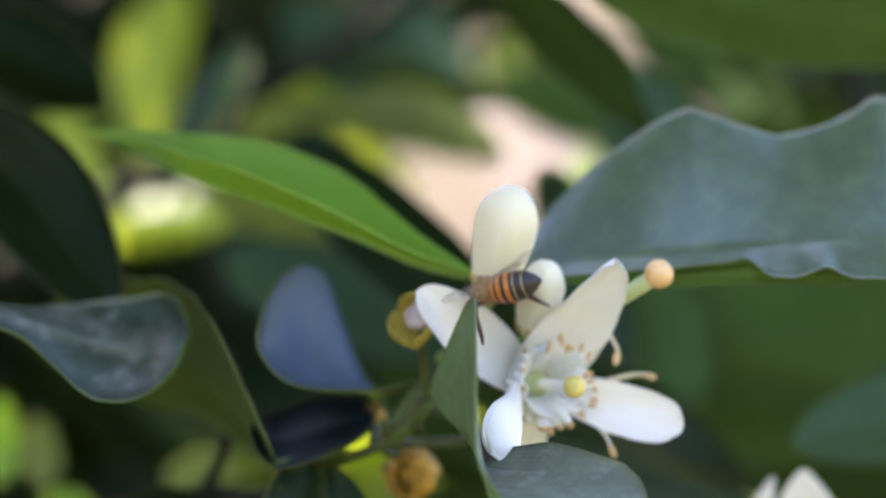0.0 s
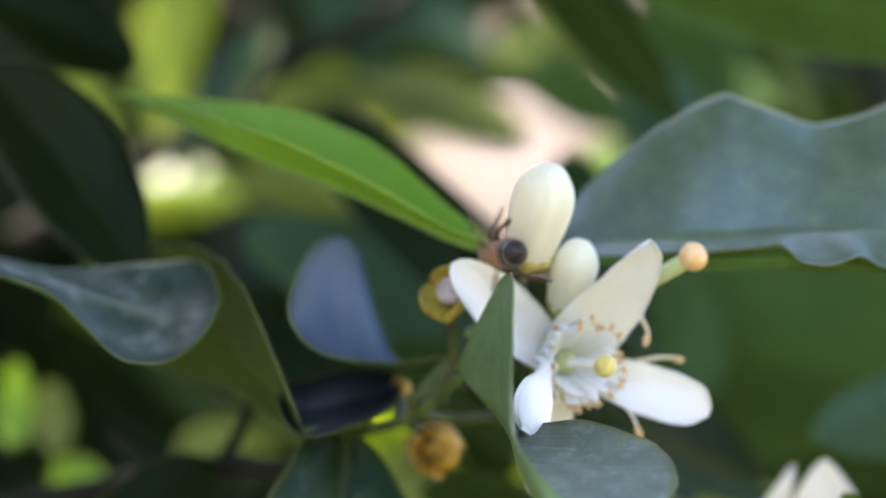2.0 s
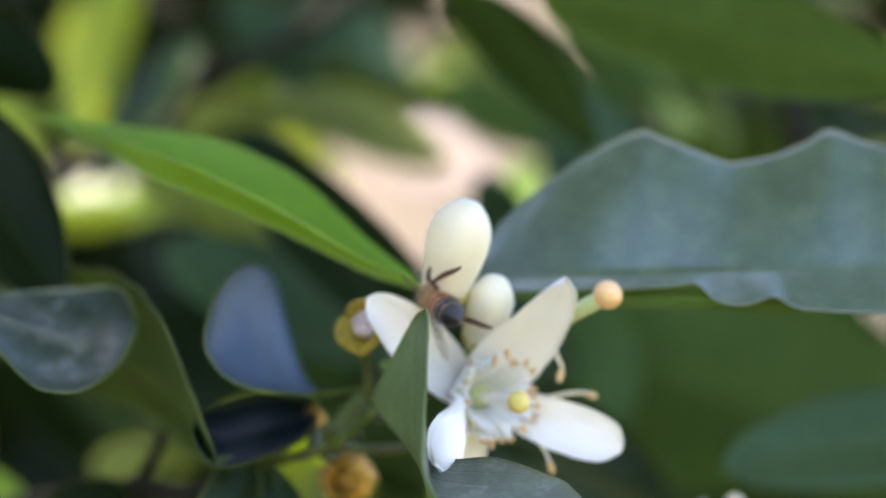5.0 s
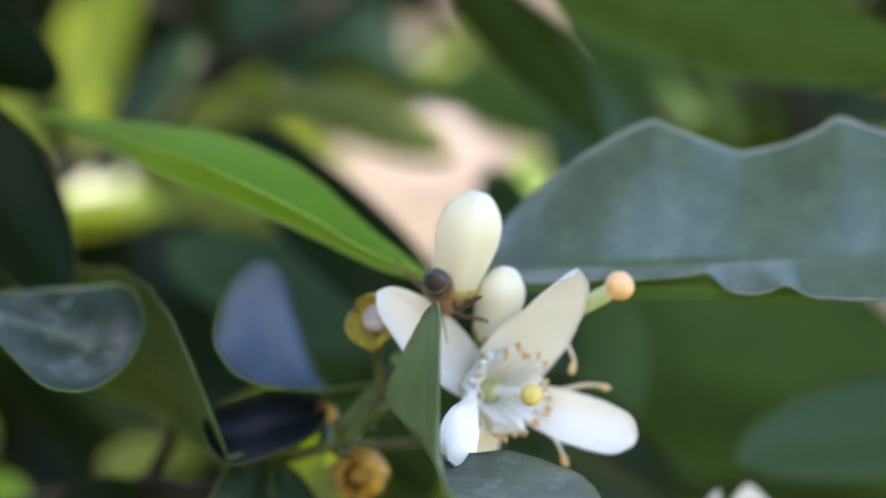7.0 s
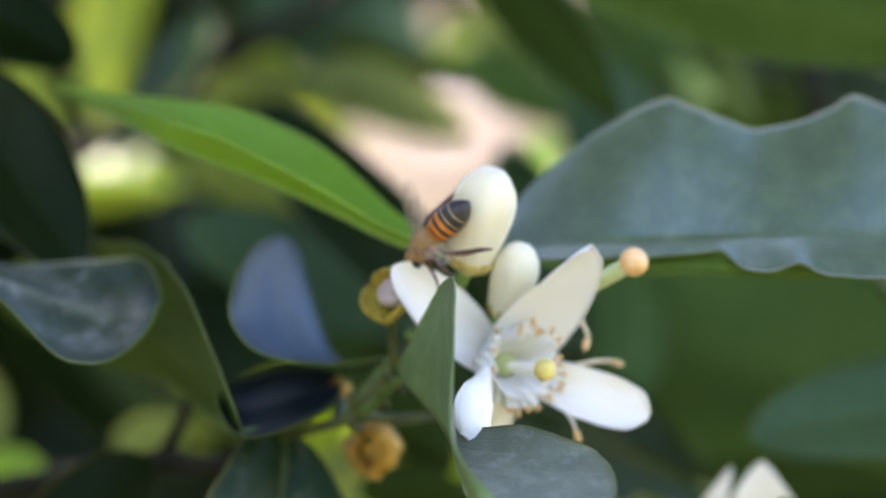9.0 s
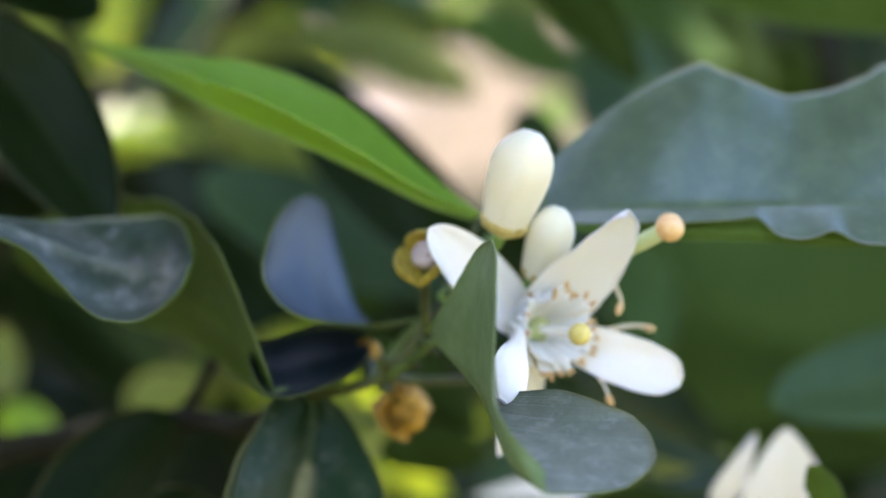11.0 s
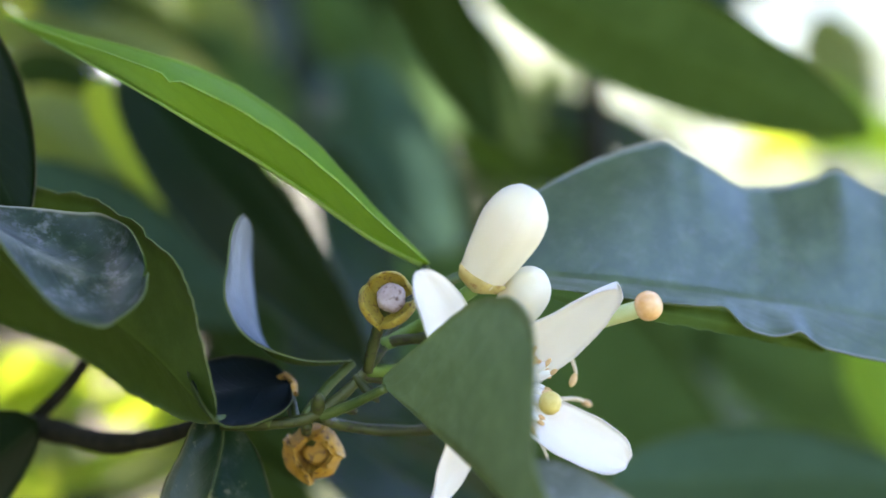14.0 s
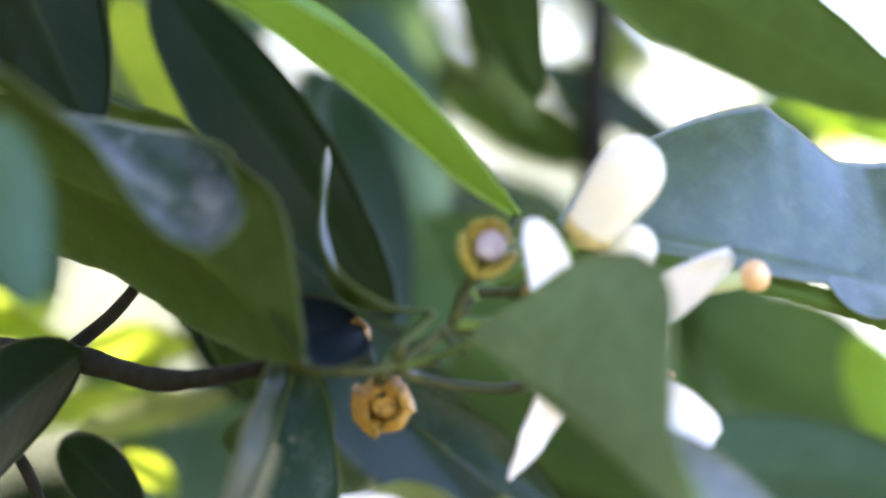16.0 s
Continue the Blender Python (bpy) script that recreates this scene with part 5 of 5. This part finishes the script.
def build_bee():
    bee = new("honey_bee")
    bee.empty_display_size = 0.003
    tagged(bee, "honey bee with orange and black banded abdomen", "bee")
    m = 0.00108
    g = Geo()
    egg(g, (0, 0, 0), (1, 0, 0), 2.1 * m, 1.9 * m, 20, 12, blunt=0.85)
    thorax = bee_part("thorax", g, BEE_FUR, bee, "furry brown thorax")
    rng = random.Random(2)
    fur = Geo()
    for _ in range(420):
        d = Vector((rng.gauss(0, 1), rng.gauss(0, 1), rng.gauss(0.2, 1))).normalized()
        p = Vector((d.x * 2.05, d.y * 1.85, d.z * 1.85)) * m
        q = p + (d + Vector((-0.3, 0, 0)) + Vector((rng.gauss(0, 0.25), rng.gauss(0, 0.25), rng.gauss(0, 0.25)))).normalized() * rng.uniform(0.5, 0.9) * m
        s = d.orthogonal().normalized() * 0.05 * m
        u = d.cross(s)
        fur.add([p + s, p - s * 0.5 + u * 0.87, p - s * 0.5 - u * 0.87, q], [(0, 1, 3), (1, 2, 3), (2, 0, 3)])
    bee_part("fur", fur, BEE_TAN, thorax)
    g = Geo()
    egg(g, (2.9 * m, 0, -0.5 * m), (0.35, 0, -1), 1.6 * m, 1.35 * m, 18, 10, blunt=0.8)
    head = bee_part("head", g, BEE_FUR, bee, "brown furry head")
    for sy in (-1, 1):
        g = Geo()
        egg(g, (3.05 * m, sy * 1.15 * m, -0.35 * m), (0.3, 0, -1), 1.15 * m, 0.55 * m, 14, 8)
        bee_part("eye", g, BEE_DARK, head, "glossy dark eye")
        g = Geo()
        tube(g, [(3.9 * m, sy * 0.35 * m, 0.1 * m), (4.9 * m, sy * 0.8 * m, 0.6 * m), (6.3 * m, sy * 1.6 * m, 0.0)], [0.13 * m, 0.12 * m, 0.1 * m], 8, 12)
        bee_part("antenna", g, BEE_DARK, head)
    hinge = Vector((-1.7 * m, 0, -0.1 * m))
    g = Geo()
    egg(g, (0, 0, 0), (1, 0, 0.1), 0.8 * m, 0.62 * m, 14, 8)
    abdomen = bee_part("abdomen", g, BEE_DARK, bee, "banded abdomen on a narrow waist")
    abdomen.location = hinge
    seg = [0.0, 1.2, 2.5, 3.7, 4.9, 6.0, 7.2]
    radius = lambda x: float(np.interp(x, [0, 0.45, 1.6, 3.0, 4.3, 5.6, 6.6, 7.4], [0.6, 1.5, 1.95, 2.1, 2.0, 1.65, 1.0, 0.1]))
    for k in range(6):
        a, b = seg[k], seg[k + 1] + 0.18
        g = Geo()
        n = 22
        hs = np.linspace(a, b, 7)
        rows = [(h * m, (radius(h) * (1.0 + 0.035 * (i / 6)) * (1 if i < 6 else 0.93)) * m) for i, h in enumerate(hs)]
        lathe(g, hinge, (-1, 0, -0.12), rows, n)
        cols = n
        for i in range(6):
            dark = (i >= 4 if k < 1 else i >= 3 if k < 3 else i >= 1)
            pale = i == 0 and 3 <= k <= 4
            for j in range(cols):
                g.m[i * cols + j] = 1 if dark else 2 if pale else (0 if k < 4 else 1)
        g.add(g.v[-cols:], [tuple(range(cols))], 1)
        bee_part("abdomen_segment", g, [BEE_ORANGE, BEE_DARK, BEE_TAN], abdomen, "orange segment with a black band" if k < 4 else "black end segment")
    for k, x in enumerate((1.1, 0.2, -0.8)):
        for sy in (-1, 1):
            ln = (3.0, 4.2, 6.2)[k]
            fx = (1.6, 0.3, -2.2)[k]
            g = Geo()
            if k == 2:
                tube(g, [(x * m, sy * 1.2 * m, -1.1 * m), (-1.8 * m, sy * 3.0 * m, -0.9 * m), (-3.2 * m, sy * 4.0 * m, -2.6 * m), (-4.8 * m, sy * 4.7 * m, -3.8 * m), (-6.0 * m, sy * 5.4 * m, -4.8 * m)], [0.3 * m, 0.3 * m, 0.42 * m, 0.34 * m, 0.12 * m], 8, 22)
                bee_part("leg", g, BEE_LEG, bee, "dark brown hind leg stretched back")
                continue
            tube(g, [(x * m, sy * 1.2 * m, -1.1 * m), ((x + fx * 0.3) * m, sy * (1.2 + ln * 0.42) * m, -0.7 * m), ((x + fx * 0.9) * m, sy * (1.2 + ln * 0.72) * m, -2.0 * m), ((x + fx * 1.5) * m, sy * (1.2 + ln * 0.95) * m, -3.0 * m), ((x + fx * 1.9) * m, sy * (1.2 + ln * 1.15) * m, -3.4 * m)],
                 [0.32 * m, 0.3 * m, (0.34 if k == 2 else 0.24) * m, 0.16 * m, 0.1 * m], 8, 22)
            bee_part("leg", g, BEE_LEG, bee)
    wings = []
    for sy in (-1, 1):
        for fore in (1, 0):
            ln, wd = (8.2, 2.6) if fore else (5.6, 1.9)
            me = bpy.data.meshes.new("wing")
            vs, fs = [], []
            nu = 14
            for layer in (0.02, -0.02):
                for i in range(nu + 1):
                    s = i / nu
                    half = wd * 0.5 * max(0.03, math.sin(math.pi * (0.06 + 0.92 * s) ** 1.3)) ** 0.6
                    cx, cy = -ln * s, sy * (0.25 * ln * s * 0.3)
                    for v in (-1, 0, 1):
                        vs.append((cx * m, (cy + v * half) * m, (layer + 0.08 * (1 - v * v)) * m))
            for i in range(nu):
                for j in range(2):
                    a = i * 3 + j
                    fs.append((a, a + 1, a + 4, a + 3))
                    b = (nu + 1) * 3 + a
                    fs.append((b + 3, b + 4, b + 1, b))
            me.from_pydata(vs, [], fs)
            me.materials.append(WING)
            me.polygons.foreach_set("use_smooth", [True] * len(me.polygons))
            w = new("wing", me)
            tagged(w, "smoky transparent wing")
            w.parent = bee
            vein = Geo()
            tube(vein, [(0, sy * 0.25 * m, 0), (-ln * 0.5 * m, sy * (wd * 0.42) * m, 0.02 * m), (-ln * 0.95 * m, sy * (wd * 0.4) * m, 0)], [0.1 * m, 0.07 * m, 0.03 * m], 6, 14)
            vo = part("wing_vein", vein, BEE_LEG, None)
            vo.parent = w
            wings.append((w, sy, fore))
    return bee, wings, abdomen


BEE, WINGS, ABDOMEN = build_bee()

# seconds, thorax, way of the head, way of the back
BEE_ROWS = [
    (0, (2.6, -13.5, -1.7), (-0.35, 0.93, 0.1), (-0.45, 0, 0.9)),
    (0.5, (0.5, -10.5, -1.2), (-0.54, 0.82, 0.17), (-0.2, -0.9, -0.15)),
    (1, (-1.2, -10.5, -0.4), (-0.64, 0.74, 0.2), (-0.2, -0.9, -0.15)),
    (1.5, (-0.9, -10.5, -0.6), (-0.42, 0.9, 0.09), (-0.2, -0.9, -0.15)),
    (2, (-1.1, -10.5, 0.1), (-0.31, 0.95, 0.0), (-0.2, -0.9, -0.15)),
    (2.5, (-0.6, -11, 0.1), (-0.28, 0.95, 0.1), (-0.2, -0.9, -0.15)),
    (3, (2.3, -11.5, 0.0), (-0.08, 0.96, 0.25), (-0.55, -0.5, -0.6)),
    (3.5, (3.7, -12.0, -1.7), (-0.27, 0.9, 0.33), (-0.55, -0.5, -0.6)),
    (4, (3.6, -12.0, -1.5), (-0.22, 0.89, 0.4), (-0.55, -0.5, -0.6)),
    (4.5, (3.4, -12.0, -1.2), (-0.15, 0.88, 0.45), (-0.55, -0.5, -0.6)),
    (5, (2.2, -12.0, -1.0), (-0.28, 0.86, 0.4), (-0.55, -0.5, -0.6)),
    (6.3, (1.6, -12.0, -1.6), (0.1, 0.95, 0.0), (-0.6, -0.6, -0.1)),
    (7.5, (2.8, -11.0, -2.9), (0.34, 0.81, -0.47), (-0.75, -0.5, -0.3)),
    (8, (0.4, -12.0, -0.6), (-0.01, 0.94, -0.35), (-0.75, -0.5, -0.3)),
    (8.5, (0.0, -13.0, -0.2), (0.04, 0.85, -0.52), (-0.75, -0.5, -0.3)),
    (9, (-2.7, -15.0, 2.2), (-0.58, 0.51, -0.63), (-0.6, -0.8, 0.2)),
    (9.2, (-3.5, -15.0, 4.8), (-0.65, 0.49, -0.58), (-0.55, -0.8, 0.2)),
    (9.5, (-4.7, -13.5, 1.3), (-0.67, 0.69, -0.28), (-0.55, -0.7, 0.4)),
    (9.6, (-7.5, -10.5, -2.0), (-0.65, 0.35, -0.65), (-0.55, -0.8, 0.2)),
    (9.7, (-8.2, -6.6, -5.7), (-0.48, 0.35, -0.8), (-0.55, -0.8, 0.2)),
    (9.9, (-7.9, -4.6, -6.9), (-0.02, 0.3, -0.95), (-0.55, -0.8, 0.1)),
    (10, (-7.9, -4.4, -7.6), (0.02, 0.32, -0.94), (-0.55, -0.8, 0.1)),
    (10.2, (-7.6, -3.6, -9.1), (0.05, 0.2, -0.98), (-0.55, -0.8, 0.1)),
    (10.5, (-30.0, 60.0, -12.0), (-0.8, 0.6, 0.0), (0, 0, 1)),
    (12.0, (-900.0, 900.0, 300.0), (-0.8, 0.6, 0.1), (0, 0, 1)),
    (16, (-6000.0, 6000.0, 2500.0), (-0.8, 0.6, 0.1), (0, 0, 1)),
]


def bee_pose(at, ahead, back):
    x = Vector(ahead).normalized()
    z = Vector(back)
    z = (z - x * z.dot(x)).normalized()
    y = z.cross(x)
    rot = Matrix((x, y, z)).transposed().to_4x4()
    return Matrix.Translation(mm(at)) @ rot


def motions():
    walk(BEE, [(t, bee_pose(at, ahead, back)) for t, at, ahead, back in BEE_ROWS])
    bend = lambda yaw: pose(-1.7 * 0.00108, 0, -0.1 * 0.00108, 0, 0, yaw)
    walk(ABDOMEN, [(0, bend(54)), (0.4, bend(14)), (1, bend(6)), (2, bend(0)), (16, bend(0))])
    for w, sy, fore in WINGS:
        x, z = (0.34, 1.14) if fore else (-0.42, 1.06)
        fold = lambda out, up: pose(x * 0.001, sy * 0.00076, z * 0.001, sy * up, 8, -sy * out)
        rows = [(0, fold(52 if fore else 44, 30)), (8.5, fold(54 if fore else 46, 34)), (9.0, fold(50, 42))]
        up = True
        t = 9.3
        while t < 16:
            rows.append((t, fold(48, 52 if up else 10)))
            up = not up
            t += 0.1 if t < 10.4 else 1.4
        rows.append((16, fold(62, 20)))
        walk(w, rows)


motions()
